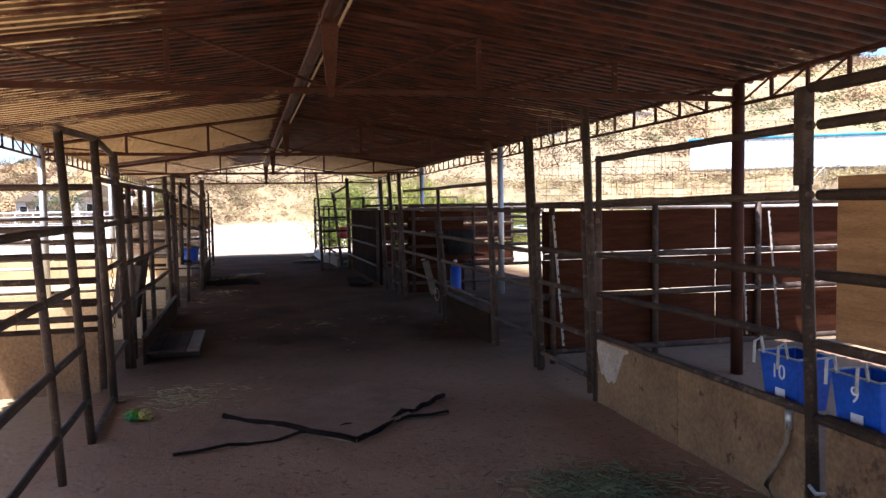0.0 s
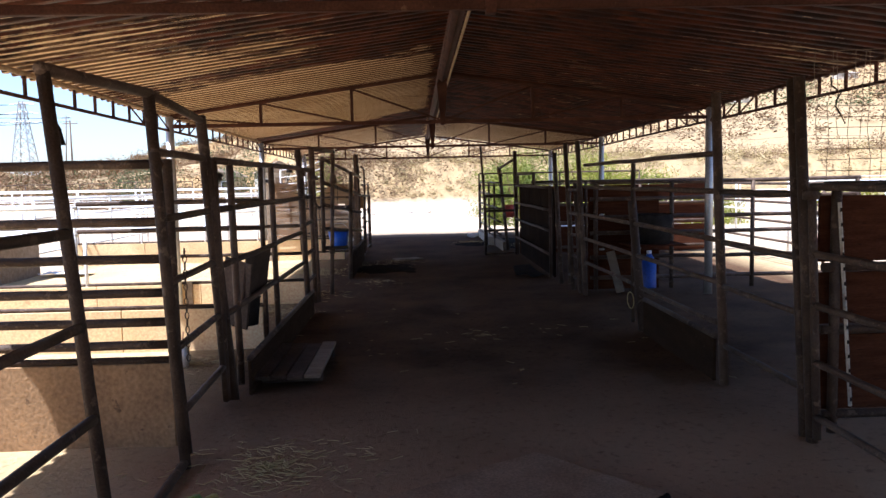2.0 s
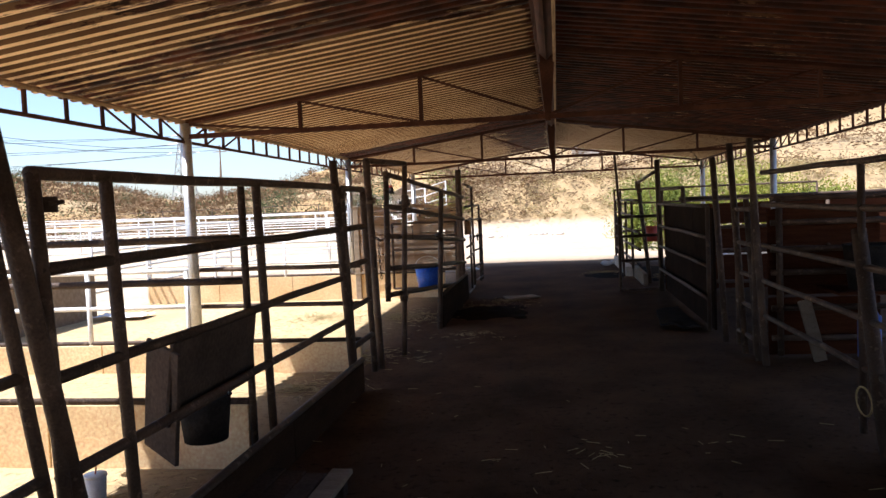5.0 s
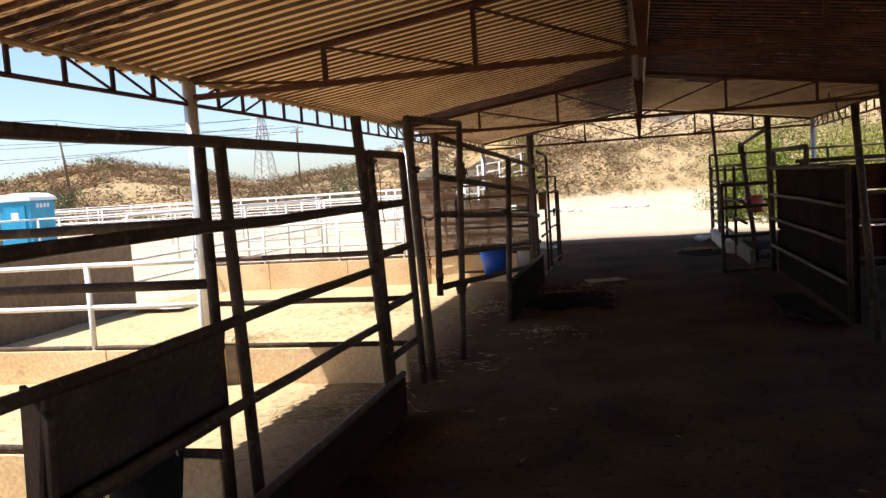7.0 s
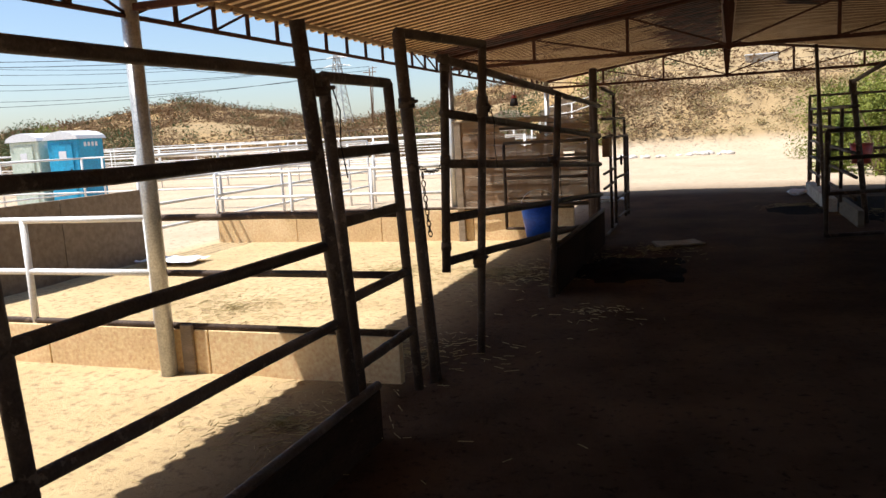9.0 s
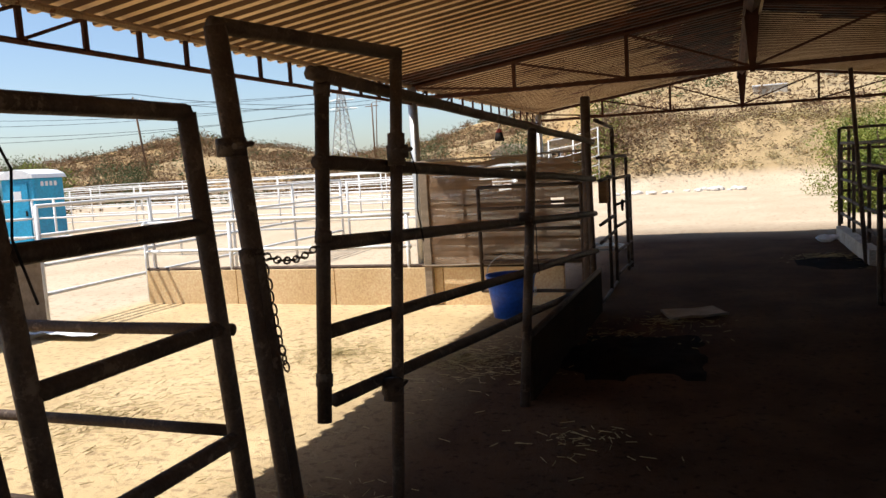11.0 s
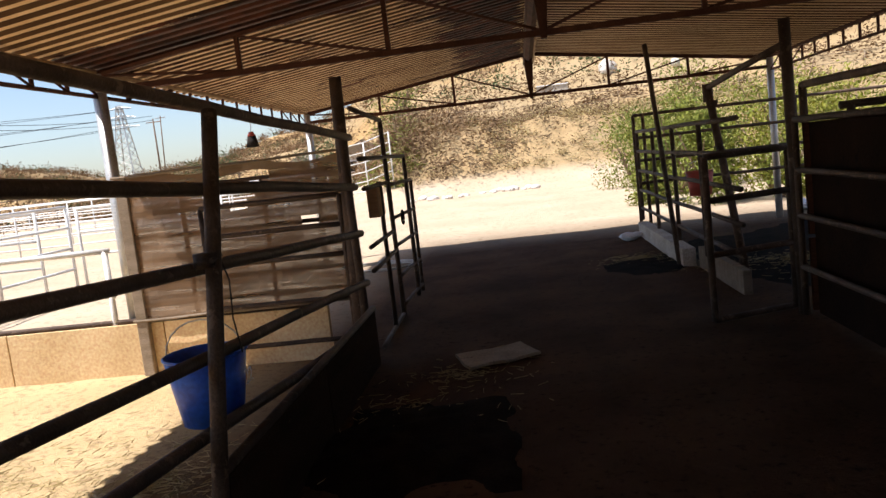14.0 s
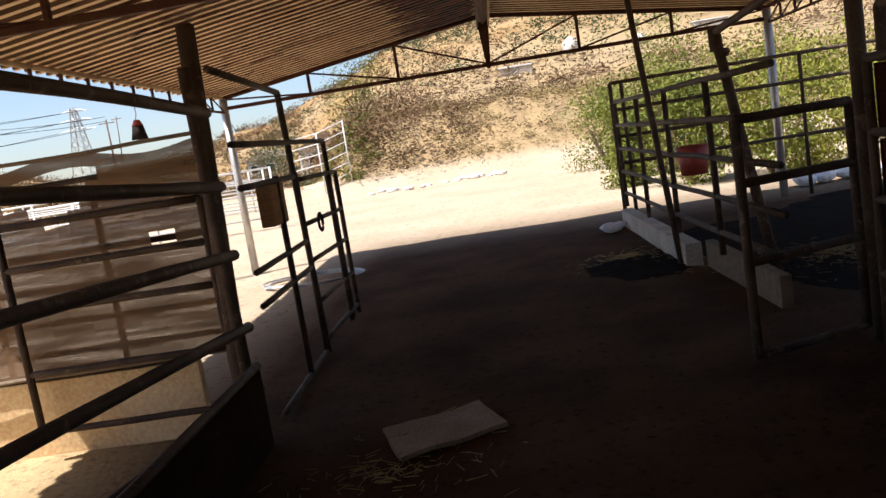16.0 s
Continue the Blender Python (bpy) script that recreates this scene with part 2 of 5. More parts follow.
def ground_material():
    """Trodden brown dirt under the roof and in the aisle, darkened for its shade, pale sand in the yard, dry grass on
    the hills.
    """
    m = bpy.data.materials.new("dirt")
    m.use_nodes = True
    n, k = m.node_tree.nodes, m.node_tree.links
    s = n["Principled BSDF"]
    s.inputs["Roughness"].default_value, s.inputs["Specular IOR Level"].default_value = 0.95, 0.05
    geo = n.new("ShaderNodeNewGeometry")
    sep = n.new("ShaderNodeSeparateXYZ")
    k.new(geo.outputs["Position"], sep.inputs[0])

    def tex(size, det=6, rough=0.6):
        t = n.new("ShaderNodeTexNoise")
        t.inputs["Scale"].default_value, t.inputs["Detail"].default_value, t.inputs["Roughness"].default_value = size, det, rough
        k.new(geo.outputs["Position"], t.inputs["Vector"])
        return t.outputs[0]

    def span(v, lo, hi, a=0.0, b=1.0):
        t = n.new("ShaderNodeMapRange")
        for i, x in enumerate((lo, hi, a, b)):
            t.inputs[i + 1].default_value = x
        k.new(v, t.inputs[0])
        return t.outputs[0]

    def mixed(f, a, b):
        t = n.new("ShaderNodeMix")
        t.data_type = "RGBA"
        k.new(f, t.inputs[0])
        for i, v in ((6, a), (7, b)):
            if isinstance(v, tuple):
                t.inputs[i].default_value = (*v, 1)
            else:
                k.new(v, t.inputs[i])
        return t.outputs[2]

    sand = mixed(span(tex(0.8), 0.3, 0.7), (0.55, 0.41, 0.225), (0.44, 0.315, 0.16))
    sand = mixed(span(tex(14, 8, 0.7), 0.52, 0.62), sand, (0.32, 0.225, 0.125))
    # brown dirt, with the dimness under the roof taken into its colour
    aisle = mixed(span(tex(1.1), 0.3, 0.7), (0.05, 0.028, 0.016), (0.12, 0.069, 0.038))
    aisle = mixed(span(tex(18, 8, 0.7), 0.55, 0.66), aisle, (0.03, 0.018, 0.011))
    # paler dirt at the south end: daylight from behind, put into the colour
    lit_dirt = mixed(span(tex(1.4), 0.3, 0.7), (0.33, 0.20, 0.12), (0.45, 0.285, 0.175))
    lit_dirt = mixed(span(tex(16, 8, 0.7), 0.55, 0.66), lit_dirt, (0.22, 0.13, 0.078))
    lit_reach = n.new("ShaderNodeMath")
    lit_reach.operation = "MULTIPLY_ADD"
    k.new(tex(0.7, 4), lit_reach.inputs[0])
    lit_reach.inputs[1].default_value = 5.0
    k.new(sep.outputs[1], lit_reach.inputs[2])
    aisle = mixed(span(lit_reach.outputs[0], 3.0, 7.5), lit_dirt, aisle)
    turf = mixed(span(tex(0.05), 0.35, 0.65), (0.40, 0.26, 0.115), (0.29, 0.185, 0.08))
    turf = mixed(span(tex(0.35, 8, 0.75), 0.5, 0.6), turf, (0.15, 0.095, 0.048))
    hill = mixed(span(tex(0.02), 0.4, 0.6), turf, (0.33, 0.245, 0.135))

    def prod(a, b):
        t = n.new("ShaderNodeMath")
        t.operation = "MULTIPLY"
        k.new(a, t.inputs[0])
        k.new(b, t.inputs[1])
        return t.outputs[0]

    # the dark dirt runs west about as far as the roof's shade
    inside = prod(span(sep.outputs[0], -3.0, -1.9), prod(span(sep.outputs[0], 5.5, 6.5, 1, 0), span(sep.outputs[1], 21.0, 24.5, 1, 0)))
    pale = mixed(span(tex(0.5), 0.3, 0.7), (0.50, 0.40, 0.28), (0.42, 0.32, 0.215))
    pale = mixed(span(tex(9, 8, 0.7), 0.54, 0.64), pale, (0.30, 0.215, 0.14))
    yard = prod(span(sep.outputs[0], -8.2, -7.7), prod(span(sep.outputs[0], 6.5, 7.5, 1, 0), span(sep.outputs[1], 15.0, 15.6, 1, 0)))
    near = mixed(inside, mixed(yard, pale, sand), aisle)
    high = span(sep.outputs[2], 0.35, 0.8)
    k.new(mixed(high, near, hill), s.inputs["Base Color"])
    bp = n.new("ShaderNodeBump")
    bp.inputs["Strength"].default_value, bp.inputs["Distance"].default_value = 0.7, 0.03
    k.new(tex(22, 8, 0.7), bp.inputs["Height"])
    k.new(bp.outputs[0], s.inputs["Normal"])
    return m


ROOF = roof_material("peeling_corrugated_steel", (0.76, 0.55, 0.31), (0.62, 0.41, 0.20))
# the recesses of the sheets are coloured darker: their shade is painted in
GROOVE = roof_material("shaded_groove_steel", (0.17, 0.097, 0.046), (0.105, 0.055, 0.024))
GROUND = ground_material()


# ---- helpers for building ----
def thing(name, label, category, at=(0, 0, 0), group="", kind=""):
    ob = new(name)
    ob.location = at
    ob.empty_display_size = 0.1
    return tagged(ob, label, category, group, kind)


def finish(name, bm, material, parent=None, label="", smooth=False):
    me = bpy.data.meshes.new(name)
    bm.normal_update()
    for f in bm.faces:
        f.smooth = smooth
    bm.to_mesh(me)
    bm.free()
    me.materials.append(material)
    ob = new(name, me)
    if parent is not None:
        ob.parent = parent
        ob.matrix_parent_inverse = Matrix.Identity(4)
        root, shift = parent, Vector((0, 0, 0))
        while root is not None:
            shift += root.location
            root = root.parent
        ob.location = -shift
    if label:
        tagged(ob, label)
    return ob


def part(name, bm, material, parent, label="", smooth=False):
    """A mesh in world coordinates, hung under its thing or part."""
    return finish(name, bm, material, parent, label, smooth)


def tube(bm, points, r, seg=8, r_end=None):
    """A round bar along a line of points, with caps."""
    pts = [Vector(p) for p in points]
    rings = []
    for i, p in enumerate(pts):
        d = (pts[min(i + 1, len(pts) - 1)] - pts[max(i - 1, 0)]).normalized()
        u = d.cross(Vector((0, 0, 1)) if abs(d.z) < 0.9 else Vector((0, 1, 0))).normalized()
        v = d.cross(u)
        rr = r if r_end is None else r + (r_end - r) * i / (len(pts) - 1)
        rings.append([bm.verts.new(p + rr * (math.cos(a) * u + math.sin(a) * v)) for a in (2 * math.pi * j / seg for j in range(seg))])
    for a, b in zip(rings, rings[1:]):
        for j in range(seg):
            bm.faces.new((a[j], b[j], b[(j + 1) % seg], a[(j + 1) % seg]))
    bm.faces.new(rings[0])
    bm.faces.new(rings[-1][::-1])
    return bm


def bar(points, r, seg=8, r_end=None):
    return tube(bmesh.new(), points, r, seg, r_end)


def box(bm, lo, hi, bevel=0.0, turn=None):
    """A block between two corners, its edges bevelled."""
    lo, hi = Vector(lo), Vector(hi)
    made = bmesh.ops.create_cube(bm, size=1)["verts"]
    for v in made:
        v.co = Vector([(lo[i] + hi[i]) / 2 + v.co[i] * (hi[i] - lo[i]) for i in range(3)])
        if turn is not None:
            v.co = turn @ v.co
    if bevel:
        edges = list({e for v in made for e in v.link_edges})
        bmesh.ops.bevel(bm, geom=edges, offset=bevel, segments=1, affect="EDGES")
    return bm


def block(lo, hi, bevel=0.0, turn=None):
    return box(bmesh.new(), lo, hi, bevel, turn)


def wobble(a, b, amount=0.006, steps=4, seed=0):
    """A slightly bent line from a to b."""
    a, b = Vector(a), Vector(b)
    rnd = random.Random(seed)
    pts = []
    for i in range(steps + 1):
        f = i / steps
        off = Vector((rnd.uniform(-1, 1), rnd.uniform(-1, 1), rnd.uniform(-1, 1))) * amount * math.sin(math.pi * f)
        pts.append(a.lerp(b, f) + off)
    return pts


def pipe_panel(name, label, a, b, rails, posts, material=None, r=0.024, top=None, foot=0.02, group="pipe panels", sag=0.0, category="pipe panel", post_r=None, lean=(0, 0)):
    """Corral panel from a to b on the ground: rails at the heights given, posts at the parts of its length given (with their own tops if paired)."""
    material = material or RUST
    a, b = Vector((*a, 0)), Vector((*b, 0))
    root = thing(name, label, category, a, group)
    rnd = random.Random(name + str(tuple(a)))
    up = Vector((lean[0], lean[1], 1))
    for h in rails:
        h0, h1 = h if isinstance(h, tuple) else (h, h)
        p, q = a + up * h0, b + up * h1
        pts = wobble(p, q, min(0.008, 0.0018 * (q - p).length), 6, rnd.random())
        if sag:
            pts = [v - Vector((0, 0, sag * math.sin(math.pi * i / 6))) for i, v in enumerate(pts)]
        part("rail", bar(pts, r), material, root, smooth=True)
    high = top if top is not None else max(h[0] if isinstance(h, tuple) else h for h in rails)
    for f in posts:
        f, h = f if isinstance(f, tuple) else (f, high)
        base = a.lerp(b, f)
        part("post", bar([base + up * foot, base + up * h], post_r or r * 1.1), material, root, smooth=True)
    return root


def pole(name, label, base, top, r, material, category="post", group="", collar=False):
    root = thing(name, label, category, base, group)
    part("shaft", bar([base, top], r, 10), material, root, smooth=True)
    if collar:
        d = (Vector(top) - Vector(base))
        part("collar", bar([Vector(base) + d * 0.97, Vector(base) + d], r * 1.4, 10), material, root, smooth=True)
    return root


# ---- ground: one sheet from the aisle to the horizon ----
SKYLINE = [(-180, 2.5), (-90, 1.2), (-60, 0.9), (-51, 1.0), (-45, 1.7), (-38, 2.9), (-33, 1.9), (-28, 1.0), (-22, 1.6), (-16, 2.6), (-10, 5.0),
           (-5, 7.0), (2, 8.0), (10, 9.0), (25, 10.0), (45, 9.0), (70, 7.0), (110, 4.0), (180, 2.5)]


def ease(v, lo, hi):
    f = min(1.0, max(0.0, (v - lo) / (hi - lo)))
    return f * f * (3 - 2 * f)


def skyline(az):
    for (a, e), (b, f) in zip(SKYLINE, SKYLINE[1:]):
        if a <= az <= b:
            return e + (f - e) * ease(az, a, b)
    return 2.5


def land(x, y):
    """Height of the ground: a level yard, a cut bank ahead, a terrace above it, and hills round about."""
    dx, dy = x, y - 9.0
    r = math.hypot(dx, dy)
    if r < 17:
        h = 0.0
    else:
        az = math.degrees(math.atan2(dx, dy))
        front = ease(az, -13, -8) * ease(az, 75, 55)
        wave = 1.6 * noise.noise((x * 0.12, y * 0.12, 0.0))
        bank = 2.7 * ease(r + wave, 30.0 + 0.1 * max(az, 0), 36.5) * front
        start = 46 + 34 * (1 - front)
        top = 1.65 + 250 * math.tan(radians(skyline(az)))
        f = min(1.0, max(0.0, (r - start) / (250 - start)))
        h = bank + (top - bank) * f ** 0.85
        if r > 250:
            h -= (r - 250) * 0.004
        rough = ease(r, 30, 60)
        h += rough * (0.5 * noise.noise((x * 0.09, y * 0.09, 3.0)) + min(6.0, r * 0.012) * noise.noise((x * 0.021, y * 0.021, 7.0)))
        h += bank * (0.16 * noise.noise((x * 0.6, y * 0.6, 1.0)) + 0.10 * abs(noise.noise((x * 1.7, y * 0.8, 4.0))))
    return h


def bumps(x, y):
    """Trodden unevenness, a few millimetres to a few centimetres."""
    return 0.013 * noise.noise((x * 1.3, y * 1.3, 0)) + 0.008 * noise.noise((x * 4.1, y * 4.1, 5))


def spread(lo, hi, step, far, grow):
    line = list(np.arange(lo, hi + step / 2, step))
    s, v = step, hi
    while v < far:
        s *= grow
        v += s
        line.append(v)
    s, v = step, lo
    while v > -far:
        s *= grow
        v -= s
        line.insert(0, v)
    return line


def build_ground():
    xs, ys = spread(-8, 6, 0.16, 1500, 1.07), spread(-6, 24, 0.16, 1500, 1.07)
    verts = [(x, y, land(x, y) + (bumps(x, y) - 0.012 if abs(x) < 40 and abs(y) < 60 else 0)) for y in ys for x in xs]
    w = len(xs)
    faces = [(j * w + i, j * w + i + 1, (j + 1) * w + i + 1, (j + 1) * w + i) for j in range(len(ys) - 1) for i in range(w - 1)]
    me = bpy.data.meshes.new("ground")
    me.from_pydata(verts, [], faces)
    me.materials.append(GROUND)
    me.polygons.foreach_set("use_smooth", [True] * len(faces))
    tagged(new("ground", me), "trodden brown dirt yard with pale sand and dry hills", "ground", kind="structure")


build_ground()

# ---- roof ----
EAVE, TRUSS_Y = 3.75, (-4.7, 1.65, 8.62, 15.04, 21.62)
ROOF_START, ROOF_END = -8.0, 21.95


def roof_z(y):
    return 2.50 - 0.0088 * (y - 8.62)


def corrugated(side):
    """One slope: corrugations that run from ridge to eave."""
    name = "roof_east" if side > 0 else "roof_west"
    pitch, per = 0.165, 8
    rib = (0.0, -0.003, -0.003, 0.0, 0.012, 0.062, 0.066, 0.05)
    count = int((ROOF_END - ROOF_START) / pitch * per)
    verts, faces = [], []
    steps = 5
    for j in range(count + 1):
        y = ROOF_START + j * pitch / per
        dz = rib[j % per]
        for i in range(steps + 1):
            x = (EAVE + 0.22) * i / steps
            z = roof_z(y) + 0.715 - 0.139 * x + dz + 0.006 * noise.noise((x * 0.9, y * 0.6, side * 4.0))
            verts.append((side * x, y, z))
            verts.append((side * x, y, z + 0.004))
    w = (steps + 1) * 2
    for j in range(count):
        for i in range(steps):
            a = j * w + i * 2
            faces.append((a, a + 2, a + w + 2, a + w))
            faces.append((a + 1, a + w + 1, a + w + 3, a + 3))
        e = j * w + steps * 2
        faces.append((e, e + 1, e + w + 1, e + w))
    for i in range(steps):
        for a, flip in ((i * 2, 0), (count * w + i * 2, 1)):
            q = (a, a + 1, a + 3, a + 2)
            faces.append(q[::-1] if flip else q)
    me = bpy.data.meshes.new(name)
    me.from_pydata(verts, [], faces)
    me.polygons.foreach_set("use_smooth", [False] * len(faces))
    me.materials.append(ROOF)
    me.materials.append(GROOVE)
    # faces up in the recesses take the painted shade
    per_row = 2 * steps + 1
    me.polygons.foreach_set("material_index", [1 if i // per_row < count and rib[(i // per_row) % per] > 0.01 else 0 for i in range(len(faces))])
    tagged(new(name, me), "corrugated steel roof with peeling cream paint and brown rust", "roof", kind="structure")


corrugated(-1)
corrugated(1)


def roof_truss(y):
    z = roof_z(y)
    root = thing("roof_truss", "rusty steel roof truss with upright and slanting struts", "roof truss", (0, y, z), "roof trusses", "structure")

    def up(x):
        return z + 0.655 - 0.139 * abs(x)

    flat = 0.024
    part("bottom_chord", block((-EAVE, y - flat, z - 0.03), (EAVE, y + flat, z + 0.02), 0.006), TRUSS, root)
    for s in (-1, 1):
        part("top_chord", bar([(0, y, up(0)), (s * EAVE, y, up(EAVE))], 0.03, 6), TRUSS, root)
        for x in (1.25, 2.5):
            part("strut", block((s * x - 0.02, y - 0.02, z), (s * x + 0.02, y + 0.02, up(x)), 0.004), TRUSS, root)
        for a, b in ((3.72, 2.5), (2.5, 1.25), (1.25, 0.0)):
            part("brace", bar([(s * a, y, up(a) - 0.02), (s * b, y, z + 0.01)], 0.014, 6), TRUSS, root)
    bm = bmesh.new()
    edge = [(-0.025, z - 0.05), (0.025, z - 0.05), (0.085, up(0)), (-0.085, up(0))]
    front, back = ([bm.verts.new((x, y + d, h)) for x, h in edge] for d in (-0.03, 0.03))
    bm.faces.new(front)
    bm.faces.new(back[::-1])
    for i in range(4):
        bm.faces.new((front[i], back[i], back[(i + 1) % 4], front[(i + 1) % 4]))
    bmesh.ops.recalc_face_normals(bm, faces=list(bm.faces))
    part("king_post", bm, TRUSS, root)
    return root


def eave_girder(side, y0, y1):
    """Lattice beam along the eave from post to post."""
    x = side * EAVE
    root = thing("eave_girder", "rusty steel lattice girder under the eave", "girder", (x, y0, roof_z(y0)), "eave girders", "structure")
    part("bottom_chord", bar([(x, y0, roof_z(y0) - 0.06), (x, y1, roof_z(y1) - 0.06)], 0.018, 6), TRUSS, root)
    part("top_chord", bar([(x, y0, roof_z(y0) + 0.145), (x, y1, roof_z(y1) + 0.145)], 0.024, 6), PALEPAINT if side < 0 else TRUSS, root)
    n = 14
    for i in range(1, n):
        y = y0 + (y1 - y0) * i / n
        part("upright", block((x - 0.012, y - 0.018, roof_z(y) - 0.06), (x + 0.012, y + 0.018, roof_z(y) + 0.14), 0.003), TRUSS, root)
    step = (y1 - y0) / n
    for i in (0, 1, 2):
        for s, e in ((y0, 1), (y1, -1)):
            a, b = s + e * step * i, s + e * step * (i + 1)
            part("brace", bar([(x, a, roof_z(a) - 0.05), (x, b, roof_z(b) + 0.13)], 0.011, 6), TRUSS, root)


for y in TRUSS_Y:
    roof_truss(y)
for side in (-1, 1):
    for a, b in zip(TRUSS_Y, TRUSS_Y[1:]):
        eave_girder(side, a + 0.02, b - 0.02)
    for y in TRUSS_Y:
        base = Vector((side * EAVE, y, -0.05))
        top = Vector((side * EAVE, y, roof_z(y) + 0.13))
        pole("roof_post", "round brown steel roof post" if side > 0 and y < 5 else "galvanised round steel roof post stained at its foot", base, top, 0.057, TRUSS if side > 0 and y < 5 else STEEL, "roof post", "roof posts")

# ridge beam: a box channel hung under the ridge, with a pale flange on its east side
beam = thing("ridge_beam", "dark rusty ridge beam with a pale flange", "beam", (0, ROOF_START, 3), "", "structure")
for a, b in zip((ROOF_START + 0.2,) + TRUSS_Y, TRUSS_Y + (ROOF_END - 0.1,)):
    if b - a > 0.1:
        za, zb = roof_z(a) + 0.55, roof_z(b) + 0.55
        part("web", bar([(0, a + 0.03, za + 0.05), (0, b - 0.03, zb + 0.05)], 0.07, 4), TRUSS, beam)
        for x in (-0.075, 0.075):
            part("flange", bar([(x, a + 0.03, za - 0.03), (x, b - 0.03, zb - 0.03)], 0.014, 6), PALEPAINT if x > 0 else TRUSS, beam)

# ---- aisle, west side ----
RX = 2.08
LABEL = "rust-brown pipe corral fence along the aisle"
GP = dict(category="gate post", group="gate posts")


def gate_post(label, base, top, r=0.036):
    return pole("gate_post", label, Vector(base), Vector(top), r, RUST, **GP)


pipe_panel("corral_fence", LABEL, (-1.76, -4.9), (-1.79, 1.1), (1.50, 1.1, 0.69, 0.31), (0.0, 0.45, 0.845), lean=(-0.03, -0.12))
arch = thing("gate_arch", "tall rusty pipe arch over a stall gate", "gate arch", (-1.82, 1.15, 0), "gate arches")
part("post", bar([(-1.79, 1.1, -0.03), (-1.89, 0.93, 2.16)], 0.03), RUST, arch, smooth=True)
part("post", bar([(-1.83, 2.33, -0.03), (-1.88, 2.16, 2.2)], 0.034), RUST, arch, smooth=True)
part("top_bar", bar([(-1.89, 0.9, 2.17), (-1.88, 2.18, 2.21)], 0.028), RUST, arch, smooth=True)
part("top_bar", bar([(-1.88, 2.16, 2.21), (-1.92, 3.36, 2.15)], 0.028), RUST, arch, smooth=True)
sill = thing("threshold_bar", "rusty pipe threshold bar lying across the gateway", "bar", (-1.82, 1.2, 0))
part("bar", bar([(-1.79, 1.15, 0.02), (-1.83, 2.3, 0.02)], 0.028), RUST, sill, smooth=True)
pipe_panel("stall_gate", "rusty pipe stall gate between two posts", (-1.86, 2.5), (-1.9, 3.66), (1.88, 1.5, 1.12, 0.71, 0.3), (0.0, 1.0), group="stall gates", category="gate", lean=(0, -0.19))
gate_post("thick dark rusty gate post", (-1.88, 3.84, -0.03), (-1.92, 3.36, 2.18), 0.04)
pipe_panel("corral_fence", LABEL + " above a low wall", (-1.9, 3.66), (-1.84, 7.62), (1.87, 1.5, 1.07, 0.68), (0.005, 0.125, 0.545), r=0.027, lean=(0, -0.05))
gate_post("rusty gate post at the end of the long panel", (-1.8, 7.66, -0.03), (-1.84, 7.43, 2.1))
pipe_panel("stall_gate", "narrow rusty pipe gate beside a leaning post", (-1.83, 7.8), (-1.83, 8.56), (1.86, 1.5, 1.16, 0.77, 0.41), (0, 1.0), group="stall gates", category="gate", r=0.028, lean=(0, -0.1))
gate_post("leaning rusty gate post with a chain", (-1.83, 8.86, -0.03), (-1.82, 8.55, 2.15), 0.038)
gate_post("short rusty gate stop post", (-1.81, 8.78, -0.03), (-1.81, 8.6, 1.4), 0.028)
arch = thing("gate_arch", "tall rusty pipe arch over a stall gate", "gate arch", (-1.66, 9.4, 0), "gate arches")
part("post", bar([(-1.70, 9.44, -0.03), (-1.64, 9.63, 2.15)], 0.03), RUST, arch, smooth=True)
part("top_bar", bar([(-1.82, 8.53, 2.15), (-1.64, 9.65, 2.16)], 0.03), RUST, arch, smooth=True)
part("sleeve", bar([(-1.64, 9.56, 1.66), (-1.64, 9.575, 1.8)], 0.042), RUST, arch, smooth=True)
part("sleeve", bar([(-1.67, 9.41, 0.62), (-1.67, 9.425, 0.72)], 0.042), RUST, arch, smooth=True)
pipe_panel("corral_fence", "long sloping rusty pipe corral fence by a plywood kickboard", (-1.74, 9.02), (-1.6, 14.72),
           ((2.03, 1.79), (1.69, 1.4), (1.37, 1.03), (1.02, 0.63), (0.74, 0.28)), (), r=0.03)
stile = thing("gate_stile", "rusty upright at the free end of a panel", "gate post", (-1.75, 9.05, 0), "gate posts")
part("shaft", bar([(-1.74, 8.92, 0.68), (-1.75, 9.13, 2.06)], 0.03), RUST, stile, smooth=True)
for f in (0.1, 0.5, 0.92):
    c = Vector((-1.74, 8.92, 0.68)).lerp(Vector((-1.75, 9.13, 2.06)), f)
    part("weld_collar", bar([c, c + Vector((0, 0.01, 0.05))], 0.035), RUST, stile, smooth=True)
gate_post("rusty panel post beside the kickboard", (-1.575, 11.32, -0.03), (-1.56, 11.85, 1.86), 0.034)
gate_post("thick dark gate post at the end stall", (-1.7, 14.7, -0.03), (-1.69, 14.9, 2.28), 0.052)
gate_post("rusty gate post at the end stall", (-1.62, 14.62, -0.03), (-1.64, 14.62, 2.02), 0.034)
pipe_panel("corral_fence", "rusty pipe gate frame at the end of the aisle", (-1.59, 15.0), (-1.62, 16.4), (1.37, 0.88, 0.68, 0.02), ((1.0, 1.4), (0.58, 1.4)), r=0.02)
gate_post("tall thin rusty gate post at the end of the aisle", (-1.63, 16.5, -0.03), (-1.61, 16.28, 1.98), 0.024)
head = thing("gate_header", "rusty pipe header over the end gate", "gate arch", (-1.6, 14.8, 2), "gate arches")
part("top_bar", bar([(-1.58, 14.8, 2.02), (-1.61, 16.28, 1.98)], 0.022), RUST, head, smooth=True)
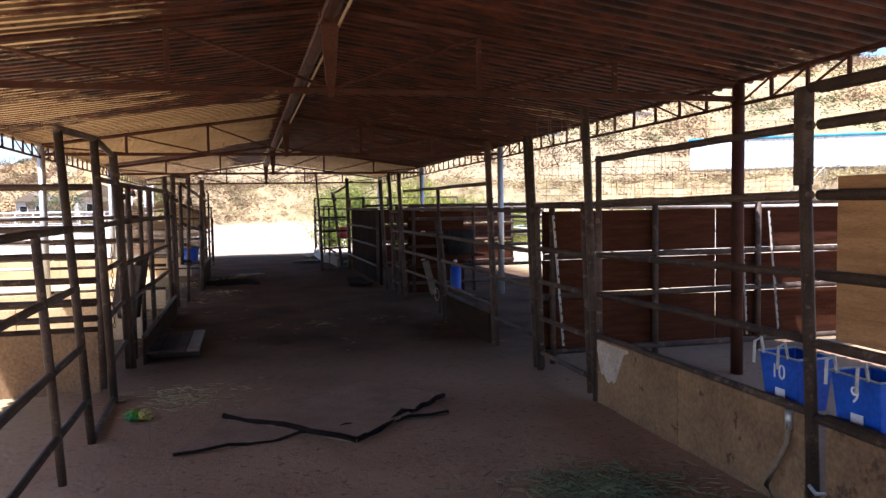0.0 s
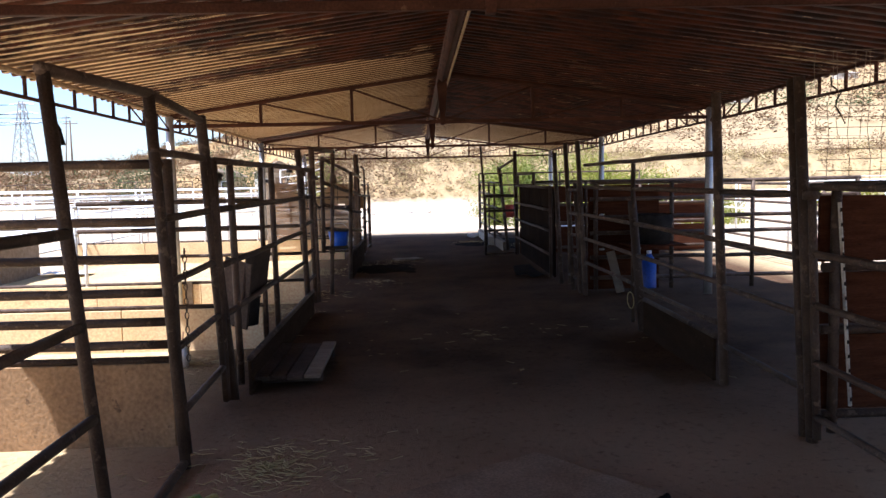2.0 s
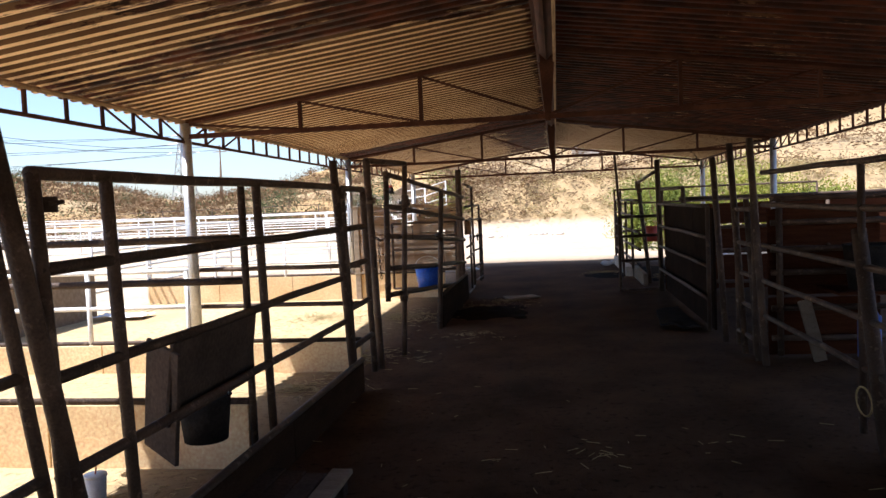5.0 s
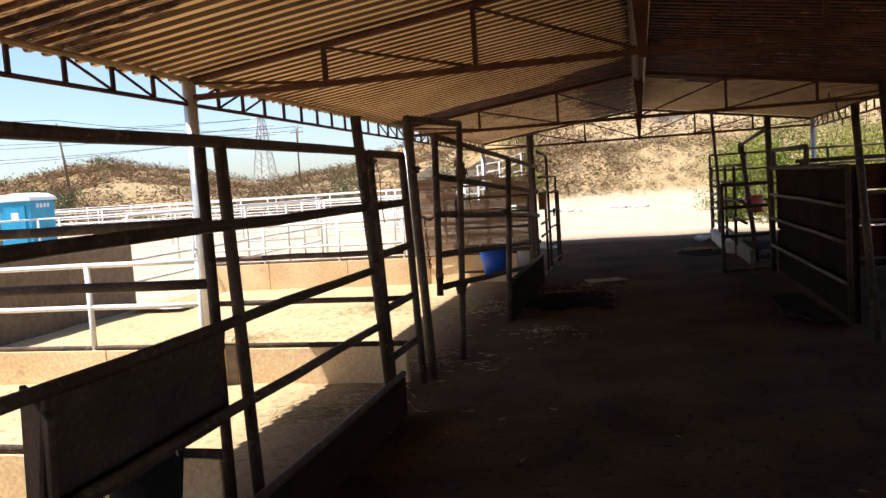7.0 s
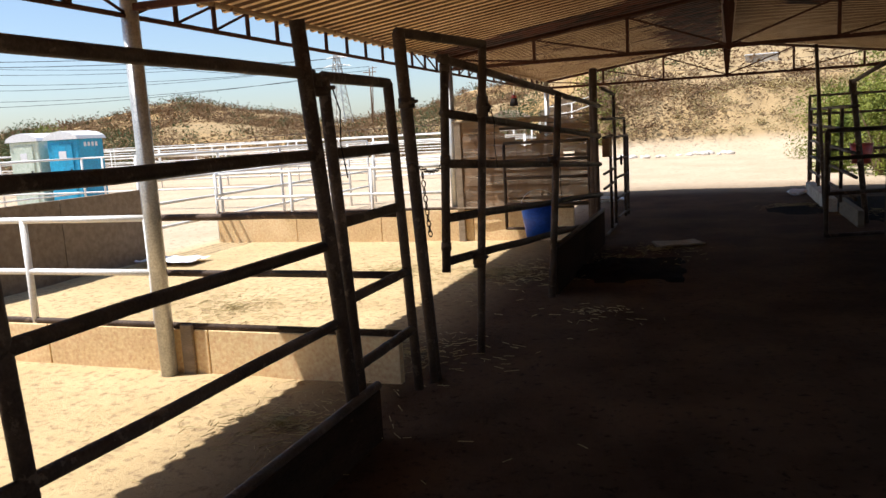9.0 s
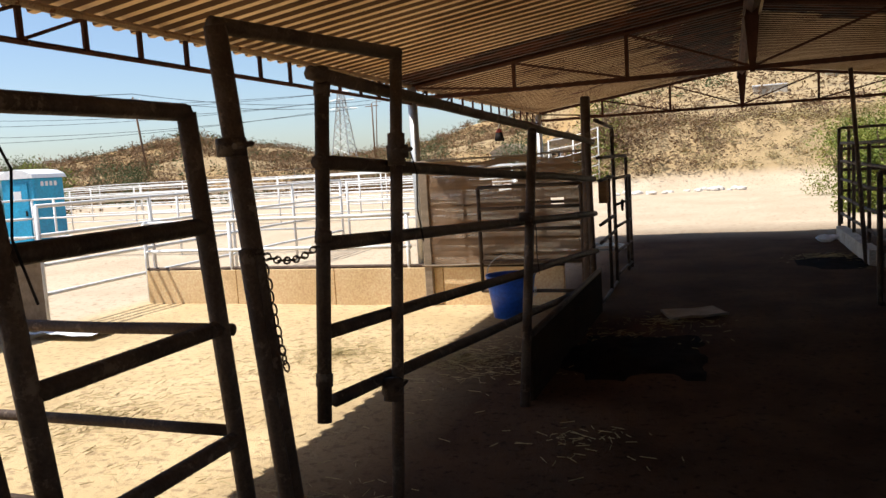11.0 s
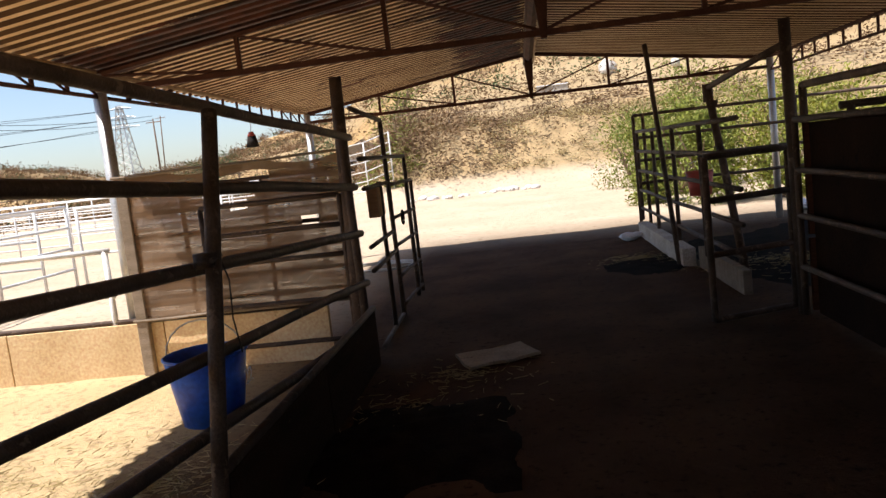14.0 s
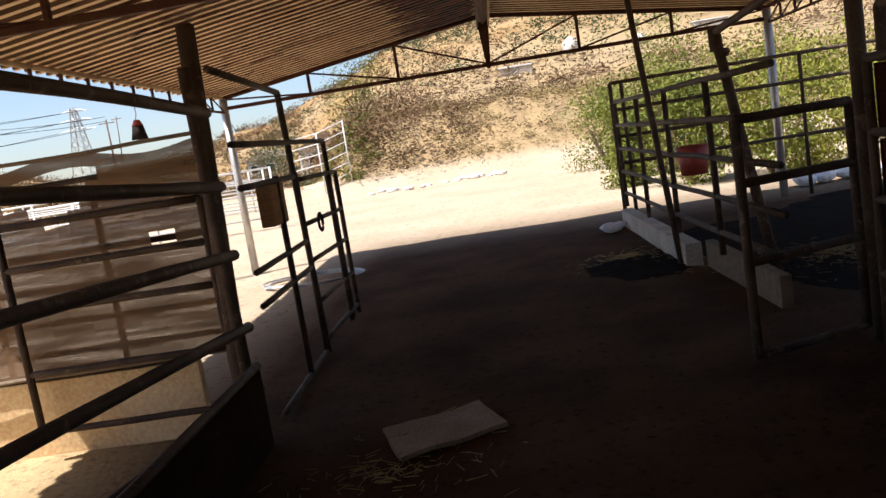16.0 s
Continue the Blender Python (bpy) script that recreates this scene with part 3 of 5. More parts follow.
pipe_panel("corral_fence", "narrow rusty pipe ladder panel at the end of the aisle", (-1.62, 16.45), (-1.58, 17.7), (1.34, 1.0, 0.72, 0.4, 0.1), (0.75, 1.0), r=0.02)
pipe_panel("corral_fence", "upper rusty pipe rail of the end gate", (-1.6, 15.0), (-1.6, 17.5), (1.62,), ((1.0, 1.62),), r=0.02)


def low_wall(name, label, lo, hi, material, pieces=1, axis=1, cap=None):
    """A low wall of plywood sheets, one part a sheet, with a pipe along its top where it has one."""
    root = thing(name, label, "low wall", lo, "low walls", "structure")
    lo, hi = Vector(lo), Vector(hi)
    for i in range(pieces):
        a, b = lo.copy(), hi.copy()
        a[axis] = lo[axis] + (hi[axis] - lo[axis]) * i / pieces + 0.004
        b[axis] = lo[axis] + (hi[axis] - lo[axis]) * (i + 1) / pieces - 0.004
        part("sheet", block(a, b, 0.005), material, root)
    if cap:
        mid = (lo + hi) / 2
        p, q = mid.copy(), mid.copy()
        p[axis], q[axis] = lo[axis], hi[axis]
        p.z = q.z = hi.z + 0.02
        part("cap_pipe", bar([p, q], 0.024), cap, root, smooth=True)
    return root


low_wall("kickboard", "dirty plywood kickboard under the corral panel", (-1.79, 3.95, -0.03), (-1.76, 7.86, 0.26), DARKPLY, 2, cap=RUST)
low_wall("kickboard", "dirty plywood kickboard under the corral panel", (-1.57, 11.45, -0.03), (-1.54, 14.6, 0.42), DARKPLY, 2, cap=RUST)

peel = thing("peeled_patch", "pale peeling coat on the stained plywood kickboard", "coating", (RX - 0.02, 0.9, 0.4))
bm = bmesh.new()
top = [(0.55 + 0.55 * i / 24, 0.505) for i in range(25)]
low = [(v, 0.505 - (0.02 + 0.27 * ease(v, 0.6, 0.8) * ease(v, 1.12, 1.0) + 0.07 * noise.noise((v * 11, 3.3, 0)))) for v, _ in top]
up_row, low_row = ([bm.verts.new((RX - 0.023, v, h)) for v, h in row] for row in (top, low))
for i in range(24):
    bm.faces.new((up_row[i], up_row[i + 1], low_row[i + 1], low_row[i]))
part("flake", bm, PLASTER, peel)

# stall dividers, west
for y, h, mat, far in ((2.75, 0.54, DIRTYPLY, -7.8), (5.75, 0.42, CREAM, -7.8), (8.72, 0.30, CREAM, -7.8), (14.95, 0.44, CREAM, -7.8)):
    low_wall("stall_divider", "low plywood divider between two stalls, sunlit outside", (far, y - 0.03, -0.03), (-2.0, y + 0.03, h), mat, 4, 0, RUST)
    rails = {2.75: (1.46, 1.0, 0.7), 5.75: (1.48, 1.21)}.get(y, (1.09, 0.7))
    # past the first divider: sunlit rails white, shaded rails brown, light put into colour
    pipe_panel("corral_fence", "pale pipe rails of a stall divider", (far, y), (-3.85, y), rails, (0.0, 0.35, 0.7, 0.99), RUST if y < 5 else WHITE, 0.024)
    if y < 10:
        inner = {2.75: (1.83, 1.46, 1.22, 1.0, 0.81, 0.66), 5.75: (1.52, 1.24)}.get(y, (1.09, 0.7))
        pipe_panel("corral_fence", "rusty pipe rails of a stall divider, darker for the shade", (-3.85, y), (-1.98, y), inner, {2.75: ((1.0, 1.86), (0.0, 1.86)), 5.75: ((1.0, 1.88),)}.get(y, ()), RUST, 0.03 if y < 5 else 0.024)

# west end of the stalls: boarded wall and white pipe
low_wall("stall_end_wall", "weathered board wall at the end of a stall", (-7.86, 8.9, -0.03), (-7.8, 13.2, 1.0), WOODGREY, 3, 1)
pipe_panel("corral_fence", "white pipe rail fence at the end of a stall", (-7.9, 13.3), (-7.9, 21), (1.45, 1.1, 0.75, 0.4), (0, 0.25, 0.5, 0.75, 1), WHITE)
pipe_panel("corral_fence", "white pipe rail fence at the end of a stall", (-7.9, -5), (-7.9, 8.6), (1.45, 1.1, 0.75, 0.4), (0, 0.25, 0.5, 0.75, 1), WHITE)

# ---- aisle, east side ----
pipe_panel("corral_fence", LABEL, (RX, -5.2), (RX, -1.42), (2.18, 2.0, 1.65, 1.25, 0.9, 0.52), (0.0,), r=0.028)
low_wall("board_wall", "brown plywood boards on a stall front", (RX + 0.03, -4.8, 0.93), (RX + 0.06, -1.5, 1.74), PLY, 2)
low_wall("kickboard", "stained plywood kickboard of a stall front", (RX - 0.02, -4.8, -0.03), (RX + 0.01, -1.5, 0.52), DIRTYPLY, 2, cap=RUST)
post = thing("gate_post", "tall rusty gate post beside two blue buckets", "gate post", (RX, -1.48, 0), "gate posts")
part("shaft", bar([(RX, -1.41, -0.03), (RX, -1.29, 2.2)], 0.032, 10), RUST, post, smooth=True)
part("sleeve", block((RX - 0.036, -1.34, 1.7), (RX + 0.036, -1.26, 2.2), 0.008), RUST, post)
part("arm", bar([(RX, -1.35, 2.19), (RX, -3.2, 2.2)], 0.028), RUST, post, smooth=True)
low_wall("kickboard", "stained plywood kickboard of a stall front", (RX - 0.02, -1.36, -0.03), (RX + 0.01, 1.1, 0.52), DIRTYPLY, 2, cap=RUST)
pipe_panel("corral_fence", LABEL + " above a plywood kickboard", (RX, -1.36), (RX, 1.12), ((2.0, 1.97), (1.65, 1.62), (1.25, 1.2), (0.91, 0.88)), (0.99,), r=0.024)
gate_post("tall rusty pipe gate post", (RX, 1.14, -0.03), (RX, 1.36, 2.42))
pipe_panel("stall_gate", "closed rusty pipe stall gate", (RX, 1.27), (RX, 2.36), (1.6, 1.18, 0.86, 0.5, 0.16), (0, 1), group="stall gates", category="gate", lean=(0, 0.08))
gate_post("paired rusty gate post with a chain", (RX, 2.42, -0.03), (RX, 2.68, 2.3))
gate_post("paired rusty gate post with a chain", (RX, 2.53, -0.03), (RX, 2.79, 2.3), 0.03)
pipe_panel("corral_fence", LABEL, (RX, 2.5), (RX, 3.8), (1.55, 1.14, 0.78, 0.3), (), lean=(0, 0.08))
gate_post("tall rusty pipe gate post", (RX, 3.84, -0.03), (RX, 4.08, 2.35), 0.04)
pipe_panel("corral_fence", LABEL + " with a high top rail", (RX, 4.0), (2.04, 8.9), (1.86, 1.55, 1.15, 0.8, 0.46), ((0.5, 1.86),))
low_wall("kickboard", "stained plywood kickboard of a stall front", (RX - 0.05, 3.95, -0.03), (RX - 0.02, 5.95, 0.34), DARKPLY, 1, cap=RUST)
gate_post("dark panel post with a coiled hose", (RX - 0.02, 6.05, -0.03), (RX - 0.02, 6.5, 1.4), 0.05)
gate_post("paired rusty gate post", (2.02, 8.78, -0.03), (2.02, 9.3, 2.22))
gate_post("paired rusty gate post", (2.0, 9.0, -0.03), (2.0, 9.4, 1.6), 0.03)
pipe_panel("stall_gate", "closed rusty pipe stall gate", (2.0, 9.1), (1.98, 9.75), (1.5, 1.14, 0.82, 0.5, 0.18), (0, 1), group="stall gates", category="gate")
gate_post("tall rusty gate post beside a stall gate", (1.97, 9.4, -0.03), (1.97, 10.0, 2.22))
gate_post("tall rusty gate post beside a boarded stall", (1.92, 10.1, -0.03), (1.92, 10.7, 2.1))
pipe_panel("corral_fence", "dark rusty pipe rails in front of a boarded stall", (1.84, 10.65), (1.8, 14.85), (1.53, 1.15, 0.8, 0.4), (0, 1.0))
pipe_panel("corral_fence", "dark pipe frame standing above the boarded stall", (1.86, 12.6), (1.84, 14.76), (1.78,), (0.0, 1.0), r=0.028, foot=1.5)
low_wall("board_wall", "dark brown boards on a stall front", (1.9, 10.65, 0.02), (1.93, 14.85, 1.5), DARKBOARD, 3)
pole("gate_post", "tall rusty gate post", Vector((1.84, 15.0, -0.03)), Vector((1.8, 14.95, 2.3)), 0.045, RUST, "gate post", "gate posts")
pipe_panel("stall_gate", "short rusty pipe gate standing open across the aisle's edge", (1.84, 15.18), (1.12, 14.88), (1.32, 0.98, 0.55, 0.03), (0, 1), group="stall gates", category="gate", r=0.026)
pole("leaning_pole", "thin steel pole leaning against the roof", Vector((1.44, 17.9, -0.02)), Vector((1.34, 18.5, 2.62)), 0.03, RUST, "pole", "leaning poles")
pole("leaning_pole", "rusty bent gate post leaning over", Vector((1.8, 16.4, -0.02)), Vector((1.66, 16.9, 1.95)), 0.04, RUST, "pole", "leaning poles")
head = thing("gate_header", "rusty pipe header from the leaning post to the tall gate post", "gate arch", (1.66, 16.9, 1.95), "gate arches")
part("top_bar", bar([(1.66, 16.92, 1.94), (1.74, 15.9, 2.04), (1.81, 14.98, 2.12)], 0.03), RUST, head, smooth=True)
part("sleeve", bar([(1.665, 16.9, 1.8), (1.66, 16.9, 1.98)], 0.052), RUST, head, smooth=True)
low_wall("kerb", "pale concrete kerb of an open stall", (1.45, 17.75, -0.03), (1.6, 21.1, 0.2), CONCRETE, 2)
low_wall("kerb", "weathered timber kerb of an open stall", (1.62, 15.9, -0.03), (1.7, 17.7, 0.22), WOODGREY, 1)
pipe_panel("corral_fence", "rusty pipe corral panel on the concrete kerb", (1.52, 15.4), (1.52, 21.0), (1.6, 1.3, 1.0, 0.7, 0.42), (0.25, 0.5, 0.75, 1.0), foot=0.24)
pipe_panel("corral_fence", "rusty pipe corral panel across the end of a stall", (1.5, 21.1), (6.4, 21.3), (1.85, 1.5, 1.15, 0.8), (0, 0.03, 0.5, 1.0))

# punched steel strips that hold the boards of the first east divider
for x, d in ((2.24, 0.1), (4.36, 0.07), (4.69, 0.13)):
    strip = thing("steel_strip", "punched galvanised steel strip on the board divider", "steel strip", (x, 2.45, 0.2), "steel strips")
    part("strip", bar([(x + d, 2.455, 0.2), (x, 2.455, 1.5)], 0.013, 4), CONCRETE, strip)
    for i in range(14):
        f = (i + 0.5) / 14
        part("hole", block((x + d * (1 - f) - 0.006, 2.44, 0.2 + 1.3 * f - 0.012), (x + d * (1 - f) + 0.006, 2.443, 0.2 + 1.3 * f + 0.012)), BLACK, strip)

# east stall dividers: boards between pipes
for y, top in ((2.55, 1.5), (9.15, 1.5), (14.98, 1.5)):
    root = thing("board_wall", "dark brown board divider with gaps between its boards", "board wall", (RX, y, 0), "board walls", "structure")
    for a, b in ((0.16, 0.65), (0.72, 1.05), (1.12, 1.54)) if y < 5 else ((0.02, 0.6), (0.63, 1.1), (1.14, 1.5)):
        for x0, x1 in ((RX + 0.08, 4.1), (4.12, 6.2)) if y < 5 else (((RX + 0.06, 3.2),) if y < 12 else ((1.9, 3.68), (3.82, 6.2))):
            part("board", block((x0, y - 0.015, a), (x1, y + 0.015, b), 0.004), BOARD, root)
    pipe_panel("corral_fence", "rusty pipe rails that carry a board divider", (RX + 0.08, y - 0.06), (6.2, y - 0.06), (1.6, 1.36, 1.09, 0.86, 0.5, 0.2) if 5 < y < 12 else (1.6, 1.09, 0.69, 0.14), (0.02, 0.3, 0.6, 0.99), RUST, 0.03)
pipe_panel("corral_fence", "rusty pipe rails across the end of a stall", (6.25, -6), (6.25, 21), (1.5, 1.15, 0.8, 0.45), [i / 10 for i in range(11)], RUST)


# ---- loose things in the aisle and stalls ----
def bucket(name, label, at, r_top, r_bot, h, material, squash=1.0, group="buckets", handle=True, turn=0.0):
    """An open pail with a wall, a rolled rim and a wire handle."""
    at = Vector(at)
    root = thing(name, label, "bucket", at, group)
    seg, t = 20, 0.006
    bm = bmesh.new()
    rows = []
    for r, z in ((r_bot, 0), (r_top, h), (r_top - t, h), (r_bot - t, 0.012)):
        ring = []
        for j in range(seg):
            a = 2 * math.pi * j / seg
            p = Vector((r * math.cos(a), r * squash * math.sin(a), z))
            ring.append(bm.verts.new(at + Matrix.Rotation(turn, 3, "Z") @ p))
        rows.append(ring)
    for a, b in zip(rows, rows[1:]):
        for j in range(seg):
            bm.faces.new((a[j], a[(j + 1) % seg], b[(j + 1) % seg], b[j]))
    bm.faces.new(rows[0][::-1])
    bm.faces.new(rows[-1])
    part("pail", bm, material, root, smooth=True)
    rim = [at + Matrix.Rotation(turn, 3, "Z") @ Vector((r_top * math.cos(a), r_top * squash * math.sin(a), h)) for a in (2 * math.pi * j / 20 for j in range(21))]
    part("rim", bar(rim, 0.007, 6), material, root, smooth=True)
    if handle:
        arc = [at + Matrix.Rotation(turn, 3, "Z") @ Vector((r_top * math.cos(a), 0, h + 0.16 * math.sin(a))) for a in (math.pi * j / 10 for j in range(11))]
        part("handle", bar(arc, 0.004, 5), STEEL, root)
    return root


def print_text(text, parent, at, size, facing, material=None):
    """Raised print: built-in font turned into a thin mesh."""
    cu = bpy.data.curves.new("print", "FONT")
    cu.body, cu.size, cu.extrude, cu.align_x, cu.align_y = text, size, 0.001, "CENTER", "CENTER"
    tmp = bpy.data.objects.new("print", cu)
    me = bpy.data.meshes.new_from_object(tmp)
    bpy.data.objects.remove(tmp)
    bm = bmesh.new()
    bm.from_mesh(me)
    m = Matrix.Translation(at) @ facing.to_4x4()
    for v in bm.verts:
        v.co = m @ v.co
    return part("print", bm, material or PAINTWHITE, parent, "white painted number")


WEST_FACE = Matrix(((0, 0, -1), (-1, 0, 0), (0, 1, 0)))
EAST_FACE = Matrix(((0, 0, 1), (1, 0, 0), (0, 1, 0)))


def flat_bucket(label, y, number):
    """Rectangular feed pail hung inside the stall front, its numbered face to the aisle."""
    root = thing("feed_bucket", label, "bucket", (2.24, y, 0.5), "feed buckets")
    bm = bmesh.new()
    x0, x1, w, h = 2.12, 2.36, 0.16, 0.29
    lo = [(x0 + 0.03, -w * 0.85), (x1 - 0.03, -w * 0.85), (x1 - 0.03, w * 0.85), (x0 + 0.03, w * 0.85)]
    hi = [(x0, -w), (x1, -w), (x1, w), (x0, w)]
    rows = []
    for ring, z in ((lo, 0.48), (hi, 0.48 + h), ([(x * 0.99 + 0.0224, v * 0.97) for x, v in hi], 0.48 + h), ([(x * 0.99 + 0.0224, v * 0.97) for x, v in lo], 0.49)):
        rows.append([bm.verts.new((x, y + v, z)) for x, v in ring])
    for a, b in zip(rows, rows[1:]):
        for j in range(4):
            bm.faces.new((a[j], a[(j + 1) % 4], b[(j + 1) % 4], b[j]))
    bm.faces.new(rows[0][::-1])
    bm.faces.new(rows[-1])
    bmesh.ops.bevel(bm, geom=list(bm.edges), offset=0.006, segments=1, affect="EDGES")
    part("pail", bm, BLUE, root)
    rim = [(x0, y - w, 0.775), (x1, y - w, 0.775), (x1, y + w, 0.775), (x0, y + w, 0.775), (x0, y - w, 0.775)]
    part("wire_rim", bar(rim, 0.006, 5), STEEL, root)
    for v in (-0.1, 0.1):
        part("hook", bar([(2.11, y + v, 0.77), (2.09, y + v, 0.86), (2.05, y + v, 0.84), (2.045, y + v, 0.72)], 0.009, 5), STEEL, root)
    print_text(number, root, Vector((2.126, y, 0.68)), 0.12, WEST_FACE)
    part("patch", block((2.129, y - 0.05, 0.52), (2.133, y + 0.03, 0.59), 0.001), PAINTWHITE, root, "smudged white mark")
    return root


flat_bucket("blue feed bucket numbered 10 on a pipe rail", -1.06, "10")
flat_bucket("blue feed bucket numbered 9 behind a pipe rail", -1.62, "9")
b22 = bucket("water_bucket", "round blue bucket numbered 22 hung on the panel", (-1.83, 12.05, 0.46), 0.19, 0.14, 0.32, BLUE)
print_text("22", b22, Vector((-1.658, 12.11, 0.64)), 0.1, EAST_FACE)
bucket("water_bucket", "dirty black rubber bucket hung under a board", (-2.1, 5.3, 0.32), 0.16, 0.13, 0.27, BLACK)
bucket("muck_bucket", "large black tub with a pale rim on the divider", (3.0, 8.75, 0.72), 0.27, 0.22, 0.42, BLACK, handle=False)
bucket("water_bucket", "red plastic bucket on the stall rail", (2.35, 20.7, 0.55), 0.2, 0.16, 0.36, RED)

DARKBLUE = surface("dark_blue_plastic", (0.02, 0.07, 0.34), (0.015, 0.055, 0.26), 6, 0.5, 0, 0.1, 40)
jug = thing("water_jug", "dark blue plastic jug hanging under the tub", "jug", (2.86, 8.5, 0.1), "")
part("body", bar([(2.86, 8.5, 0.12), (2.86, 8.5, 0.14), (2.86, 8.5, 0.5)], 0.1, 14), DARKBLUE, jug, smooth=True)
part("neck", bar([(2.86, 8.5, 0.5), (2.86, 8.5, 0.6)], 0.09, 12, 0.03), DARKBLUE, jug, smooth=True)
part("cap", bar([(2.86, 8.5, 0.6), (2.86, 8.5, 0.64)], 0.035, 10), PAINTWHITE, jug, smooth=True)

shelf = thing("tub_shelf", "plank shelf that carries the tub", "shelf", (3, 8.75, 0.7))
part("board", block((2.6, 8.5, 0.69), (3.4, 9.12, 0.72), 0.004), BOARD, shelf)

plank = thing("leaning_plank", "pale plank leaning against the stall front", "plank", (2.5, 9.0, 0))
part("board", block((-0.06, -0.015, 0.0), (0.06, 0.015, 0.62), 0.003, pose(2.56, 8.9, 0.0, 0, -14, 0)), WOODGREY, plank)


def mat_sheet(name, label, corners, thick, curl=0.0, material=MAT, split=8):
    """A heavy rubber mat between four corners, its near edge curled up."""
    c = [Vector((*p, 0)) for p in corners]
    bm = bmesh.new()
    grid = []
    for j in range(split + 1):
        row = []
        for i in range(split + 1):
            u, v = i / split, j / split
            p = (c[0] * (1 - u) + c[1] * u) * (1 - v) + (c[3] * (1 - u) + c[2] * u) * v
            lift = curl * max(0, 1 - v * 3) * (0.4 + 0.6 * math.sin(u * 5.0) ** 2) + 0.004 * noise.noise(p * 5)
            p.z = bumps(p.x, p.y) + thick + lift
            p += Vector((noise.noise(p * 4), noise.noise(p * 4 + Vector((9, 0, 0))), 0)) * 0.02
            row.append(bm.verts.new(p))
        grid.append(row)
    for j in range(split):
        for i in range(split):
            bm.faces.new((grid[j][i], grid[j][i + 1], grid[j + 1][i + 1], grid[j + 1][i]))
    geo = bmesh.ops.extrude_face_region(bm, geom=list(bm.faces))
    for v in (g for g in geo["geom"] if isinstance(g, bmesh.types.BMVert)):
        v.co.z -= thick + 0.006
    bmesh.ops.recalc_face_normals(bm, faces=list(bm.faces))
    root = thing(name, label, "floor mat", c[0], "rubber mats")
    part("sheet", bm, material, root)
    return root, c


mat, mc = mat_sheet("rubber_mat", "dusty rubber stable mat with a curled dark edge", ((0.0, 0.54), (0.88, 1.58), (0.3, 2.3), (-0.91, 1.47)), 0.02, 0.02)
for a, b in ((3, 0), (0, 1)):
    part("edge", bar([p + Vector((0, 0, 0.02)) for p in wobble(mc[a], mc[b], 0.03, 10, a)], 0.02, 6), MATEDGE, mat, "torn dark rubber edge", True)
under, uc = mat_sheet("rubber_mat", "old rubber stable mat half under the dirt", ((-1.21, 0.62), (0.8, 1.12), (0.8, 1.45), (-0.9, 1.42)), 0.008, 0.0)
part("edge", bar([p + Vector((0, 0, 0.006)) for p in wobble(uc[0], uc[1], 0.03, 12, 4)], 0.012, 6), MATEDGE, under, "torn dark rubber edge", True)
mat_sheet("rubber_mat", "grey rubber mat lying in the aisle", ((-0.8, 14.12), (-0.28, 14.4), (-0.43, 14.82), (-0.94, 14.55)), 0.018, 0.02, MATGREY)
mat_sheet("rubber_mat", "curled rubber mat against the boarded stall", ((1.3, 11.0), (1.75, 10.7), (1.8, 12.9), (1.45, 12.6)), 0.02, 0.06, BLACK)

DARKWOOD = surface("dark_wood", (0.06, 0.045, 0.035), (0.09, 0.065, 0.05), 3, 0.9, 0, 0.4, 40, vary=0.2)
# low step of planks by the west panel
step = thing("plank_step", "low step of weathered planks beside the panel", "step", (-1.4, 5, 0))
for i in range(4):
    x = -1.78 + i * 0.14
    part("plank", block((x, 4.05 + 0.03 * (i % 2), 0.07), (x + 0.132, 5.42 - 0.04 * (i % 3), 0.105), 0.006), WOODGREY if i == 3 else DARKWOOD, step)
for y in (4.3, 5.25):
    part("bearer", block((-1.76, y, -0.02), (-1.24, y + 0.09, 0.068), 0.005), DARKWOOD, step)
hung = thing("hanging_board", "brown board hung on the pipe panel", "board", (-1.93, 5.4, 0.8))
part("board", block((-0.012, -0.55, -0.22), (0.012, 0.55, 0.22), 0.004, pose(-1.93, 5.12, 0.82, 0, 8, 0)), DARKWOOD, hung)
hung = thing("hanging_board", "tilted square board hung behind the panel", "board", (-2.05, 5.0, 0.6))
part("board", block((-0.012, -0.17, -0.3), (0.012, 0.17, 0.3), 0.004, pose(-2.02, 4.66, 0.72, 10, 0, 55)), DARKWOOD, hung)
cup = thing("paper_cup", "tall white paper cup with a straw on the ground", "cup", (-2.6, 4.92, 0))
part("cup", bar([(-2.6, 4.92, 0.0), (-2.6, 4.92, 0.22)], 0.045, 14, 0.06), PAINTWHITE, cup, smooth=True)
part("lid", bar([(-2.6, 4.92, 0.22), (-2.6, 4.92, 0.235)], 0.064, 14), PAINTWHITE, cup, smooth=True)
part("straw", bar([(-2.6, 4.92, 0.23), (-2.59, 4.93, 0.33)], 0.005, 5), RED, cup)
bag = thing("feed_bag", "crumpled green and yellow snack bag", "bag", (-1.55, 1.64, 0))
GREENFOIL = surface("green_foil", (0.01, 0.16, 0.03), (0.2, 0.3, 0.01), 9, 0.35, 0, 0.3, 40)
YELLOWFOIL = surface("yellow_foil", (0.45, 0.36, 0.02), (0.3, 0.25, 0.1), 9, 0.35, 0, 0.3, 40)
